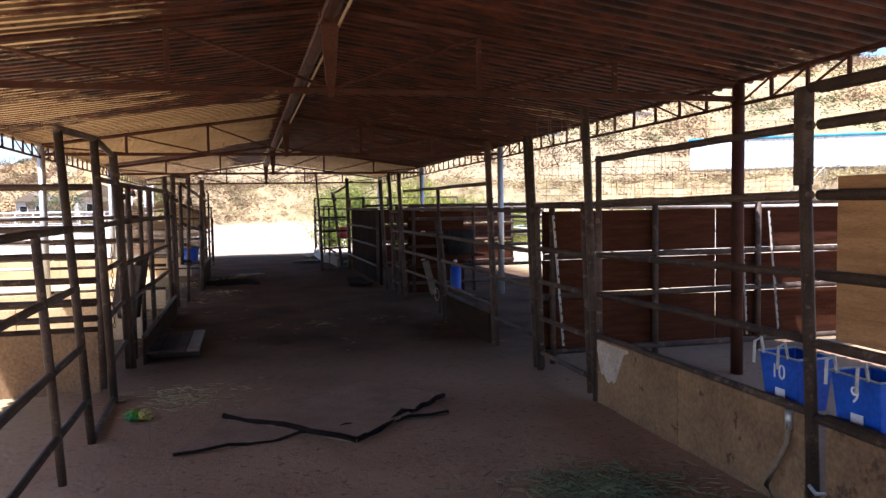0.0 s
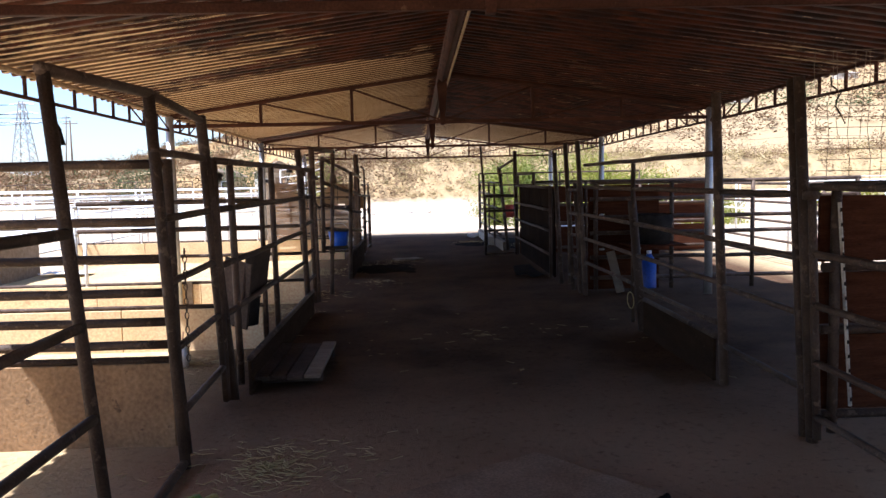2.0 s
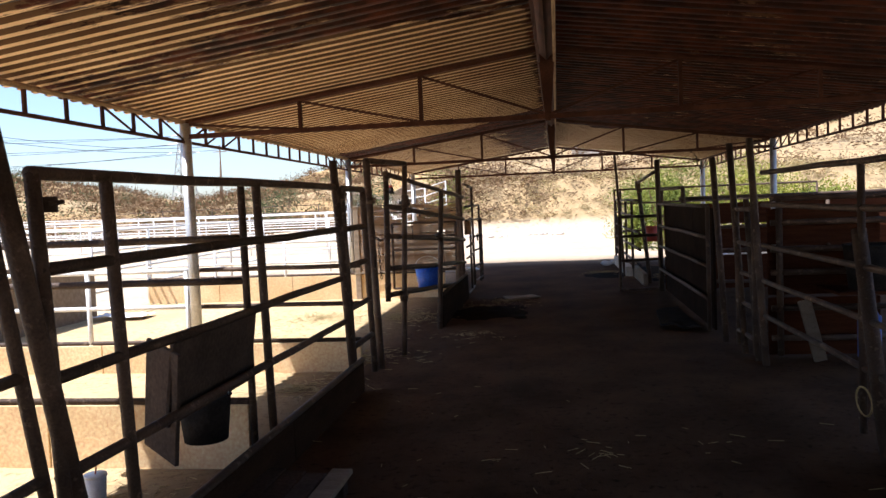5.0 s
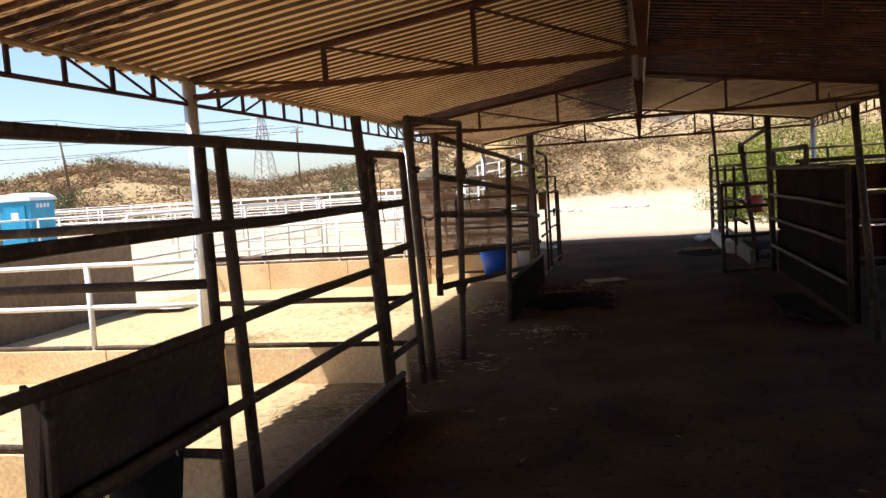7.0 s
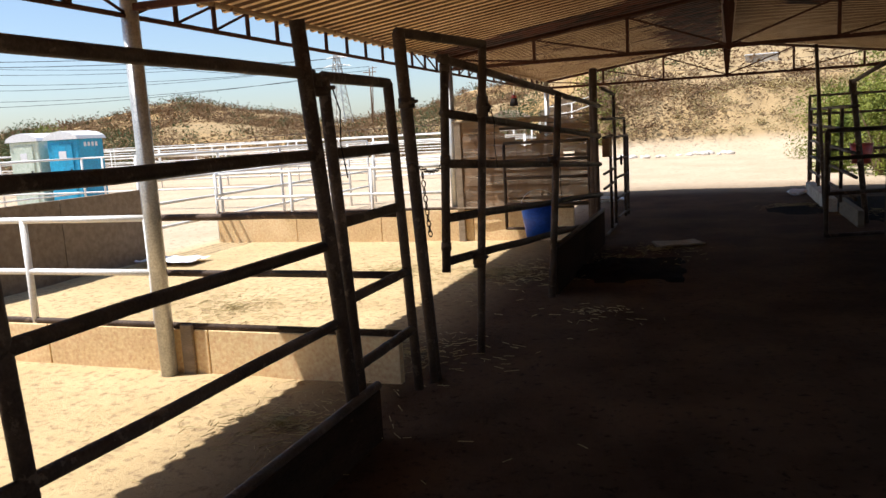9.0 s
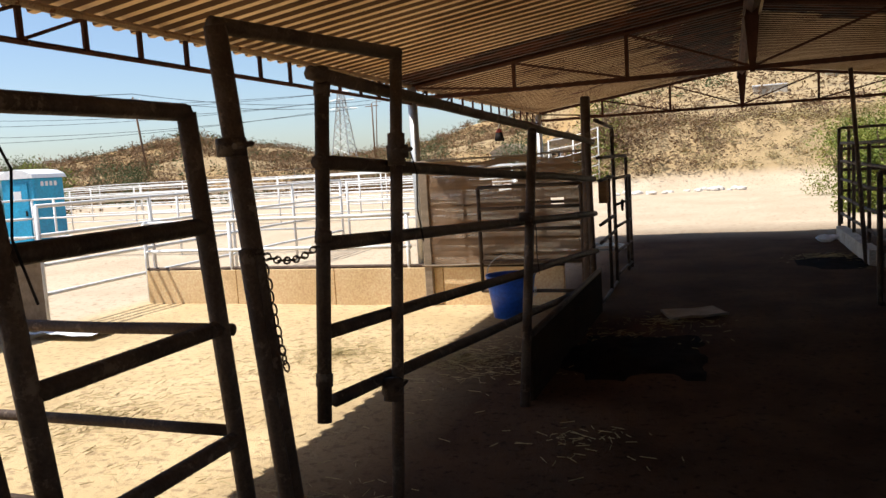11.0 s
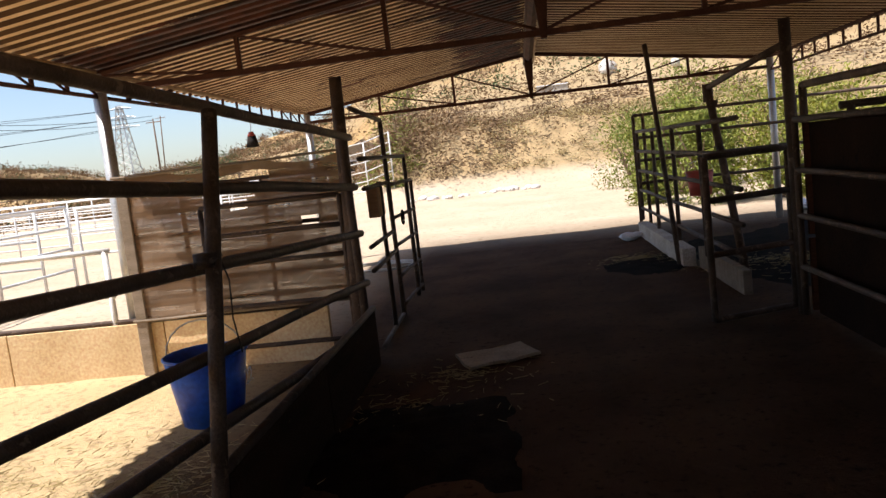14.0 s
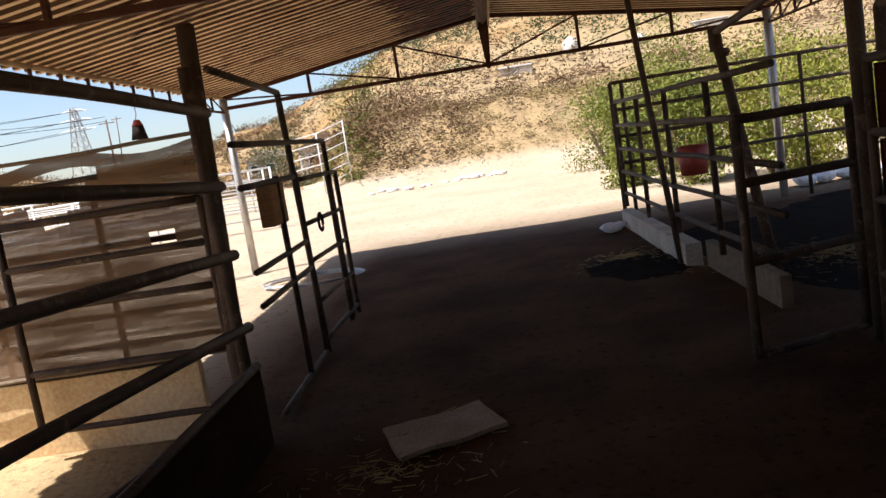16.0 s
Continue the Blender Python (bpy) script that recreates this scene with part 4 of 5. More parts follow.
for name, x, mtl in (("bag", -1.59, GREENFOIL), ("flap", -1.5, YELLOWFOIL)):
    bm = bmesh.new()
    bmesh.ops.create_icosphere(bm, subdivisions=3, radius=1)
    for v in bm.verts:
        k = 1 + 0.35 * noise.noise(v.co * 2.3 + Vector((x, 0, 0)))
        v.co = Vector((x + v.co.x * 0.06 * k, 1.64 + v.co.y * 0.08 * k, 0.035 + v.co.z * 0.04 * k))
    part(name, bm, mtl, bag)

# hoses, chains, hooks
hose = thing("hose", "grey water hose hanging on the kickboard", "hose", (1.96, -1.05, 0.4))
pts = [(2.05, -1.25, 0.5), (2.03, -1.26, 0.35), (2.02, -1.18, 0.2), (2.01, -1.12, 0.08), (2.0, -1.2, 0.02), (1.99, -1.4, 0.03), (1.99, -1.55, 0.03)]
part("tube", bar(pts, 0.014, 7), WOODGREY, hose, smooth=True)
part("fitting", bar([(2.05, -1.25, 0.42), (2.05, -1.25, 0.52)], 0.022, 8), STEEL, hose, smooth=True)
part("clip", bar([(2.03, -1.55, 0.18), (2.02, -1.49, 0.16), (2.03, -1.43, 0.18)], 0.01, 6), STEEL, hose)
coil = thing("hose_coil", "pale cord looped on the post", "hose", (1.95, 6.1, 0.35))
part("loop", bar([(1.92, 6.05 + 0.13 * math.cos(a), 0.34 + 0.09 * math.sin(a)) for a in (i * 0.5 for i in range(26))], 0.006, 5), STRAW, coil)


def chain(label, a, b, sag, links):
    """A hanging chain of turned links."""
    root = thing("chain", label, "chain", a, "chains")
    a, b = Vector(a), Vector(b)
    d = (b - a).normalized()
    side = d.cross(Vector((0, 0, 1))).normalized() if abs(d.z) < 0.9 else Vector((1, 0, 0))
    up = side.cross(d)
    for i in range(links):
        f = (i + 0.5) / links
        c = a.lerp(b, f) - Vector((0, 0, sag * 4 * f * (1 - f)))
        n = side if i % 2 else up
        ring = [c + d * 0.022 * math.cos(q) + n * 0.012 * math.sin(q) for q in (2 * math.pi * j / 8 for j in range(9))]
        part("link", bar(ring, 0.004, 4), RUST, root)
    return root


chain("rusty chain between a leaning post and a gate", (-1.78, 8.6, 1.4), (-1.75, 9.0, 1.37), 0.05, 14)
chain("rusty chain hanging from the gate post", (2.04, 2.42, 1.5), (2.03, 2.32, 0.7), 0.0, 18)
chain("rusty chain hanging from the gate post", (-1.84, 2.55, 1.3), (-1.83, 2.5, 0.6), 0.0, 16)
chain("short rusty chain on the leaning post", (-1.75, 8.62, 1.35), (-1.75, 8.7, 0.95), 0.03, 10)


def clamp(at, tail):
    root = thing("gate_latch", "rusty gate hinge clamp with a loose tie", "latch", at, "gate latches")
    at = Vector(at)
    part("collar", bar([at - Vector((0, 0, 0.03)), at + Vector((0, 0, 0.03))], 0.05, 10), RUST, root, smooth=True)
    part("pin", bar([at + Vector((0.04, -0.04, 0)), at + Vector((0.04, 0.06, 0.01))], 0.011, 6), RUST, root)
    if tail:
        part("tie", bar([at + Vector((0.04, 0.05, 0)), at + Vector((0.05, 0.09, -0.1)), at + Vector((0.05, 0.07, -0.26)), at + Vector((0.05, 0.12, -0.42))], 0.0035, 5), BLACK, root)


for at, tail in (((-1.84, 7.52, 1.84), False), ((-1.83, 7.58, 1.8), True), ((-1.64, 9.58, 1.72), True), ((-1.67, 9.42, 0.68), False), ((-1.79, 8.54, 1.75), False),
                 ((-1.59, 11.66, 1.25), True), ((2.08, 2.5, 1.55), True), ((-1.91, 3.66, 1.75), False), ((1.69, 16.85, 1.78), True)):
    clamp(at, tail)


def feeder(y, material):
    root = thing("hanging_feeder", "small dark fly trap lantern hung from the eave", "lantern", (-3.75, y, 2.1), "hanging lanterns")
    z = roof_z(y) - 0.06
    part("hanger", bar([(-3.75, y, z), (-3.74, y, z - 0.12), (-3.76, y, z - 0.18)], 0.005, 5), STEEL, root)
    part("cap", bar([(-3.75, y, z - 0.24), (-3.75, y, z - 0.18)], 0.06, 12, 0.03), material, root, smooth=True)
    part("jar", bar([(-3.75, y, z - 0.38), (-3.75, y, z - 0.24)], 0.085, 12, 0.055), BLACK, root, smooth=True)


feeder(5.16, BLACK)
feeder(18.72, RED)

# wire mesh over the east divider
meshroot = thing("wire_mesh", "square wire mesh above the board divider", "wire mesh", (2.2, 2.7, 1.6))
bm = bmesh.new()
rnd = random.Random(31)
for i in range(52):
    x = 2.15 + i * 0.07
    tube(bm, wobble((x, 2.58, 1.6 + 0.3 * (rnd.random() < 0.15)), (x + rnd.uniform(-0.03, 0.05), 2.58, 2.45), 0.018, 5, i), 0.0022, 4)
for i in range(13):
    z = 1.63 + i * 0.068
    tube(bm, wobble((2.15, 2.58, z), (5.75 - 0.5 * rnd.random(), 2.58, z + rnd.uniform(-0.02, 0.02)), 0.02, 9, 80 + i), 0.0022, 4)
part("netting", bm, WOODGREY, meshroot)
for k, (x, y, z) in enumerate(((2.3, 2.7, 2.3), (2.06, 2.62, 1.75), (1.6, 10.2, 2.2))):
    twine = thing("twine", "loose dark twine tied to the eave", "twine", (x, y, z), "twine")
    part("strand", bar(wobble((x, y, z), (x + 0.1, y, z - 0.3), 0.05, 6, k), 0.006, 4), BLACK, twine)


# shade cloth on the last west divider
def shade_cloth():
    m = bpy.data.materials.new("shade_cloth")
    m.use_nodes = True
    n, k = m.node_tree.nodes, m.node_tree.links
    s = n["Principled BSDF"]
    s.inputs["Base Color"].default_value, s.inputs["Roughness"].default_value = (0.22, 0.13, 0.065, 1), 0.9
    geo, tex, rng, mp = n.new("ShaderNodeNewGeometry"), n.new("ShaderNodeTexNoise"), n.new("ShaderNodeMapRange"), n.new("ShaderNodeMapping")
    mp.inputs["Scale"].default_value = (1, 1, 14)
    tex.inputs["Scale"].default_value, tex.inputs["Detail"].default_value = 2.0, 5
    k.new(geo.outputs["Position"], mp.inputs["Vector"])
    k.new(mp.outputs[0], tex.inputs["Vector"])
    k.new(tex.outputs[0], rng.inputs[0])
    rng.inputs[1].default_value, rng.inputs[2].default_value = 0.35, 0.65
    rng.inputs[3].default_value, rng.inputs[4].default_value = 0.62, 0.9
    thin, glow = n.new("ShaderNodeBsdfTranslucent"), n.new("ShaderNodeMixShader")
    thin.inputs["Color"].default_value = (0.42, 0.27, 0.14, 1)
    glow.inputs[0].default_value = 0.25
    k.new(s.outputs[0], glow.inputs[1])
    k.new(thin.outputs[0], glow.inputs[2])
    clear, mix = n.new("ShaderNodeBsdfTransparent"), n.new("ShaderNodeMixShader")
    k.new(rng.outputs[0], mix.inputs[0])
    k.new(clear.outputs[0], mix.inputs[1])
    k.new(glow.outputs[0], mix.inputs[2])
    k.new(mix.outputs[0], n["Material Output"].inputs["Surface"])
    root = thing("shade_cloth", "torn brown shade cloth stretched on the stall divider", "shade cloth", (-2.7, 14.9, 0.5))
    bm = bmesh.new()
    w, h = 26, 16
    grid = [[bm.verts.new((-3.66 + 1.92 * i / w, 14.88 + 0.03 * noise.noise((i * 0.3, j * 0.3, 2)), 0.48 + (1.2 + 0.03 * math.sin(i * 0.5)) * j / h)) for i in range(w + 1)] for j in range(h + 1)]
    for j in range(h):
        for i in range(w):
            u, v = i / w, j / h
            torn = 0.30 < u < 0.72 and 0.93 - 0.30 * (1 - abs(u - 0.51) / 0.21) < v < 0.93
            small = 0.78 < u < 0.85 and 0.5 < v < 0.62
            if not torn and not small:
                bm.faces.new((grid[j][i], grid[j][i + 1], grid[j + 1][i + 1], grid[j + 1][i]))
    for v in [v for v in bm.verts if not v.link_faces]:
        bm.verts.remove(v)
    geo = bmesh.ops.extrude_face_region(bm, geom=list(bm.faces))
    for v in (g for g in geo["geom"] if isinstance(g, bmesh.types.BMVert)):
        v.co.y += 0.002
    part("cloth", bm, m, root)
    for z in (0.47, 1.69):
        part("batten", bar(wobble((-3.68, 14.86, z), (-1.74, 14.86, z + 0.02), 0.012, 6, z), 0.013, 6), WOODGREY, root)


shade_cloth()
pipe_panel("corral_fence", "rusty pipe rails behind the shade cloth", (-3.68, 14.98), (-1.8, 14.98), (1.56, 1.36, 1.16, 0.96, 0.76, 0.58), (0.28, 0.66), RUST, 0.018)
pipe_panel("stall_gate", "spare pipe gate leaning on the stall divider", (-2.92, 14.78), (-1.76, 14.8), (1.36, 1.12, 0.88, 0.52, 0.18), (0.0, 1.0), RUST, 0.02, foot=0.17, category="gate")
wood = thing("divider_post", "weathered wooden post beside the steel roof post", "post", (-3.62, 14.9, 0))
part("shaft", block((-3.66, 14.86, -0.03), (-3.56, 14.96, 1.7), 0.008), WOODGREY, wood)
wood = thing("divider_post", "short rusty wooden post beside the steel roof post", "post", (-3.62, 8.7, 0))
part("shaft", block((-3.66, 8.66, -0.03), (-3.56, 8.69, 0.34), 0.006), WOODGREY, wood)
boxy = thing("feed_box", "small orange wooden box hung on the gate", "box", (-1.63, 15.75, 1.2))
part("box", block((-1.7, 15.62, 1.08), (-1.6, 15.95, 1.35), 0.008), PLY, boxy)
ring = thing("ring", "round steel ring tied on the gate", "ring", (-1.6, 16.65, 1.0))
part("hoop", bar([(-1.57, 16.75 + 0.07 * math.cos(a), 0.98 + 0.07 * math.sin(a)) for a in (2 * math.pi * i / 16 for i in range(17))], 0.012, 6), BLACK, ring)
coil = thing("hose_coil", "coiled grey hose lying in the sun", "hose", (-2.3, 19.9, 0))
part("coil", bar([((-2.5 + (0.5 + 0.012 * i % 0.2) * math.cos(i * 0.35)), 20.1 + (0.35 + 0.01 * (i % 9)) * math.sin(i * 0.35), 0.02 + 0.002 * (i % 20)) for i in range(110)], 0.012, 5), STEEL, coil)
rags = thing("towel", "white and purple towel dropped by the stall wall", "towel", (-7.3, 13.1, 0))
bm = bmesh.new()
bmesh.ops.create_grid(bm, x_segments=14, y_segments=10, size=0.5)
for v in bm.verts:
    v.co = Vector((-7.2 + v.co.x * 0.9, 13.0 + v.co.y * 0.5, 0.04 + 0.05 * abs(noise.noise(v.co * 7))))
part("cloth", bm, PAINTWHITE, rags)
paper = thing("paper_sack", "crumpled white paper sack by the kerb", "sack", (1.3, 20.7, 0))
for i, (x, y, r) in enumerate(((1.22, 20.6, 0.13), (1.36, 20.75, 0.1))):
    bm = bmesh.new()
    bmesh.ops.create_icosphere(bm, subdivisions=2, radius=r)
    for v in bm.verts:
        v.co = Vector((x, y, 0.05)) + Vector((v.co.x, v.co.y * 1.2, v.co.z * 0.5)) * (1 + 0.5 * noise.noise(v.co * 9 + Vector((i, 0, 0))))
    part("fold", bm, PAINTWHITE, paper)


def litter(name, label, spots, material, length=0.09, r=0.0022):
    """Loose stalks scattered in patches: (x, y, reach, count)."""
    rnd = random.Random(name + label)
    verts, faces = [], []
    for cx, cy, reach, count in spots:
        for _ in range(count):
            d, a = reach * abs(rnd.gauss(0, 0.5)), rnd.uniform(0, 2 * math.pi)
            x, y = cx + d * math.cos(a) * 1.2, cy + d * math.sin(a)
            q, l = rnd.uniform(0, math.pi), length * rnd.uniform(0.4, 1.3)
            z = bumps(x, y) + 0.002 + rnd.random() * 0.03 * max(0, 1 - d / reach)
            dx, dy = math.cos(q) * l / 2, math.sin(q) * l / 2
            nx, ny = -math.sin(q) * r, math.cos(q) * r
            dz = rnd.uniform(-0.008, 0.008)
            b = len(verts)
            verts += [(x - dx - nx, y - dy - ny, z), (x - dx + nx, y - dy + ny, z), (x + dx + nx, y + dy + ny, z + dz), (x + dx - nx, y + dy - ny, z + dz), (x - dx, y - dy, z + 2 * r), (x + dx, y + dy, z + dz + 2 * r)]
            faces += [(b, b + 3, b + 5, b + 4), (b + 1, b + 4, b + 5, b + 2), (b, b + 1, b + 2, b + 3)]
    me = bpy.data.meshes.new(name)
    me.from_pydata(verts, [], faces)
    me.materials.append(material)
    tagged(new(name, me), label, "litter", kind="stuff")


litter("hay", "loose green hay strewn on the aisle floor", [(1.2, -0.75, 0.5, 1500), (1.5, -1.2, 0.4, 500)], HAY)
litter("straw", "dry straw strewn on the dirt", [(-1.3, 2.2, 0.6, 350), (-2.3, 9.3, 0.7, 500), (-1.1, 10.7, 0.5, 60), (-2.4, 12.4, 0.8, 700), (-0.8, 14.0, 0.6, 120), (-1.1, 13.4, 0.8, 100), (-3.6, 12.5, 1.4, 900), (-4.5, 10.5, 1.8, 900), (-2.4, 7.9, 0.6, 350), (1.1, 18.6, 0.5, 300), (2.6, 17.5, 1.0, 700), (-2.6, 5.0, 0.5, 300), (0.3, 6, 2.5, 60)], STRAW, 0.08, 0.0018)


def mound(name, label, at, reach, height, material, seed):
    """A low uneven heap with ragged edges."""
    bm = bmesh.new()
    bmesh.ops.create_grid(bm, x_segments=26, y_segments=26, size=1)
    for v in bm.verts:
        d = math.hypot(v.co.x, v.co.y)
        x, y = at[0] + v.co.x * reach[0], at[1] + v.co.y * reach[1]
        h = height * max(0.0, 1 - d * (0.9 + 0.5 * noise.noise((v.co.x * 2, v.co.y * 2, seed)))) ** 0.7
        v.co = Vector((x, y, bumps(x, y) - 0.02 + h * (1 + 0.5 * noise.noise((x * 9, y * 9, seed)))))
    root = thing(name, label, "heap", (*at, 0), "heaps")
    part("crust", bm, material, root, smooth=True)


MUCK_SHADE = surface("dark_muck_and_shade", (0.012, 0.009, 0.007), (0.022, 0.016, 0.012), 5, 0.95, 0, 0.6, 60)
mound("muck_heap", "flat heap of black muck against the kickboard", (-1.05, 12.75), (0.62, 0.75), 0.07, MUCK_SHADE, 3)
# thin dark sheet added so that the shaded stall floor reads darker
mound("stall_shade_sheet", "dark sheet that deepens the shade on the open stall floor", (4.0, 18.2), (2.3, 3.0), 0.05, MUCK_SHADE, 8)
mound("muck_heap", "trampled dark muck by the concrete kerb", (1.1, 18.2), (0.5, 0.7), 0.04, MUCK_SHADE, 5)


# ---- outdoors ----
def rail_fence(label, a, b, rails, gap, material=None, r=0.024):
    """A pipe fence across open ground, with a post every gap metres."""
    material = material or WHITE
    a, b = Vector((*a, 0)), Vector((*b, 0))
    n = max(1, round((b - a).length / gap))
    root = thing("pipe_fence", label, "fence", (a.x, a.y, land(a.x, a.y)), "pipe fences")
    pts = [a.lerp(b, i / n) for i in range(n + 1)]
    for p in pts:
        p.z = land(p.x, p.y)
    for p in pts:
        part("post", bar([p - Vector((0, 0, 0.05)), p + Vector((0, 0, max(rails) + 0.02))], r * 1.2, 6), material, root, smooth=True)
    for h in rails:
        part("rail", bar([p + Vector((0, 0, h)) for p in pts], r, 6), material, root, smooth=True)


FENCE = "white pipe rail fence of a riding pen"
FIVE = (1.5, 1.2, 0.9, 0.6, 0.3)
rail_fence(FENCE, (-8.2, 20.6), (-26, 20.6), (1.4, 0.95, 0.5), 3.6)
rail_fence(FENCE, (-5.5, 29.5), (-30, 29.5), FIVE, 3.2)
rail_fence(FENCE, (-7, 34), (-34, 35), FIVE, 3.0)
rail_fence(FENCE, (-9, 39), (-40, 42), FIVE, 3.2)
rail_fence(FENCE, (-26, 8), (-26, 29.5), FIVE, 3.4)
rail_fence(FENCE, (-16, 9), (-16, 20.6), (1.4, 0.95, 0.5), 3.4)
rail_fence("white pipe rail fence beyond the last stall", (-4.2, 21.3), (-7.9, 21.3), (1.4, 1.0, 0.6), 1.8)
rail_fence("tall white pipe pen beside the road", (-7.8, 41), (-5.6, 41), (2.4, 2.0, 1.6, 1.2, 0.8, 0.4), 1.1)
rail_fence("brown pipe rail fence on the far pen", (-14, 46), (-36, 50), (1.9, 1.5, 1.1), 4.0, RUST)
rail_fence("white pipe rail fence in the east pasture", (7.5, 14), (40, 16), (1.5, 1.1, 0.7), 3.6)
rail_fence("white pipe rail fence in the east pasture", (7.5, 24), (40, 34), (1.5, 1.1, 0.7), 3.6)
rail_fence("white pipe rail fence in the east pasture", (9, 2), (9, 24), (1.5, 1.1, 0.7), 3.6)
rail_fence("grey wire fence along the terrace", (-6, 45.5), (38, 43), (1.2, 0.8, 0.4), 2.6, WOODGREY, 0.012)


def portable_toilet(at, turn, body, label):
    """A portable toilet: body panels, door with frame and vents, pale domed roof."""
    m = pose(*at, 0, 0, turn) @ Matrix.Diagonal((0.98, 0.98, 0.95, 1))
    root = thing("portable_toilet", label, "portable toilet", at, "portable toilets")
    part("cabin", block((-0.55, -0.55, 0.08), (0.55, 0.55, 2.05), 0.03, m), body, root)
    part("base", block((-0.6, -0.6, 0), (0.6, 0.6, 0.08), 0.01, m), BLACK, root)
    part("door", block((-0.36, -0.585, 0.14), (0.36, -0.552, 1.93), 0.01, m), body, root)
    part("sign", block((-0.12, -0.592, 1.45), (0.14, -0.587, 1.7), 0.002, m), PAINTWHITE, root, "pale sign on the door")
    part("handle", block((0.24, -0.61, 1.0), (0.3, -0.587, 1.15), 0.004, m), BLACK, root)
    for k in range(4):
        part("vent", block((0.552, -0.3 + k * 0.16, 1.82), (0.56, -0.2 + k * 0.16, 1.95), 0.002, m), PAINTWHITE, root)
    bm = bmesh.new()
    prof = [(-0.62, 2.05), (-0.56, 2.16), (-0.3, 2.27), (0, 2.31), (0.3, 2.27), (0.56, 2.16), (0.62, 2.05)]
    ends = [[bm.verts.new(m @ Vector((x, y, z))) for x, z in prof] for y in (-0.62, 0.62)]
    for i in range(len(prof) - 1):
        bm.faces.new((ends[0][i], ends[0][i + 1], ends[1][i + 1], ends[1][i]))
    bm.faces.new(ends[0][::-1])
    bm.faces.new(ends[1])
    bm.faces.new((ends[0][0], ends[1][0], ends[1][-1], ends[0][-1]))
    part("roof", bm, PAINTWHITE, root, "pale domed roof")


TURQ = surface("turquoise_plastic", (0.02, 0.33, 0.55), (0.02, 0.27, 0.47), 2, 0.5, 0, 0.1, 20)
PALEGREEN = surface("pale_green_plastic", (0.55, 0.62, 0.52), (0.48, 0.55, 0.45), 2, 0.5, 0, 0.1, 20)
portable_toilet((-18.1, 22.6, 0), 4, TURQ, "turquoise portable toilet with a white roof")
portable_toilet((-19.45, 22.5, 0), 2, PALEGREEN, "pale green portable toilet with a white roof")


def leaf_cloud(rnd, centre, size, count, leaf, verts, faces, droop=0.2):
    """Many small tilted leaves filling an uneven volume."""
    lobes = [Vector((rnd.uniform(-0.6, 0.6), rnd.uniform(-0.6, 0.6), rnd.uniform(-0.72, 0.75))) for _ in range(13)]
    for _ in range(count):
        lo = rnd.choice(lobes)
        d = Vector((rnd.gauss(0, 1), rnd.gauss(0, 1), rnd.gauss(0, 1))).normalized() * (rnd.random() ** 0.45) * 0.48
        p = centre + Vector(((lo.x + d.x) * size[0], (lo.y + d.y) * size[1], (lo.z + d.z) * size[2]))
        u = Vector((rnd.gauss(0, 1), rnd.gauss(0, 1), rnd.gauss(0, 1) - droop)).normalized()
        v = u.cross(Vector((rnd.gauss(0, 1), rnd.gauss(0, 1), rnd.gauss(0, 1)))).normalized()
        s = leaf * rnd.uniform(0.5, 1.4)
        b = len(verts)
        verts += [tuple(p), tuple(p + u * s + v * s * 0.4), tuple(p + u * s * 2), tuple(p + u * s - v * s * 0.4)]
        faces.append((b, b + 1, b + 2, b + 3))


def mesh_from(name, verts, faces, material):
    me = bpy.data.meshes.new(name)
    me.from_pydata(verts, [], faces)
    me.materials.append(material)
    return new(name, me)


def shrub(name, label, at, size, count, leaf, material, seed, group, category="shrub"):
    """Trunk and limbs with a crown of small leaves."""
    rnd = random.Random(seed)
    x, y = at
    z = land(x, y)
    root = thing(name, label, category, (x, y, z), group)
    bm = bmesh.new()
    for k in range(6):
        a = rnd.uniform(0, 2 * math.pi)
        tip = Vector((x + math.cos(a) * size[0] * 0.6, y + math.sin(a) * size[1] * 0.6, z + size[2] * rnd.uniform(0.7, 1.3)))
        mid = Vector((x, y, z)).lerp(tip, 0.5) + Vector((rnd.uniform(-0.1, 0.1), rnd.uniform(-0.1, 0.1), 0.1))
        tube(bm, [Vector((x, y, z - 0.1)), mid, tip], 0.025 * size[2] + 0.01, 5, 0.006)
    part("trunk", bm, POLE, root)
    verts, faces = [], []
    leaf_cloud(rnd, Vector((x, y, z + size[2] * 0.55)), size, count, leaf, verts, faces)
    ob = mesh_from("crown", verts, faces, material)
    ob.parent = root
    ob.location = -root.location
    return root


YELLOWGREEN = surface("yellow_green_leaf", (0.26, 0.25, 0.03), (0.13, 0.155, 0.025), 1.2, 0.6, 0, 0.1, 20)
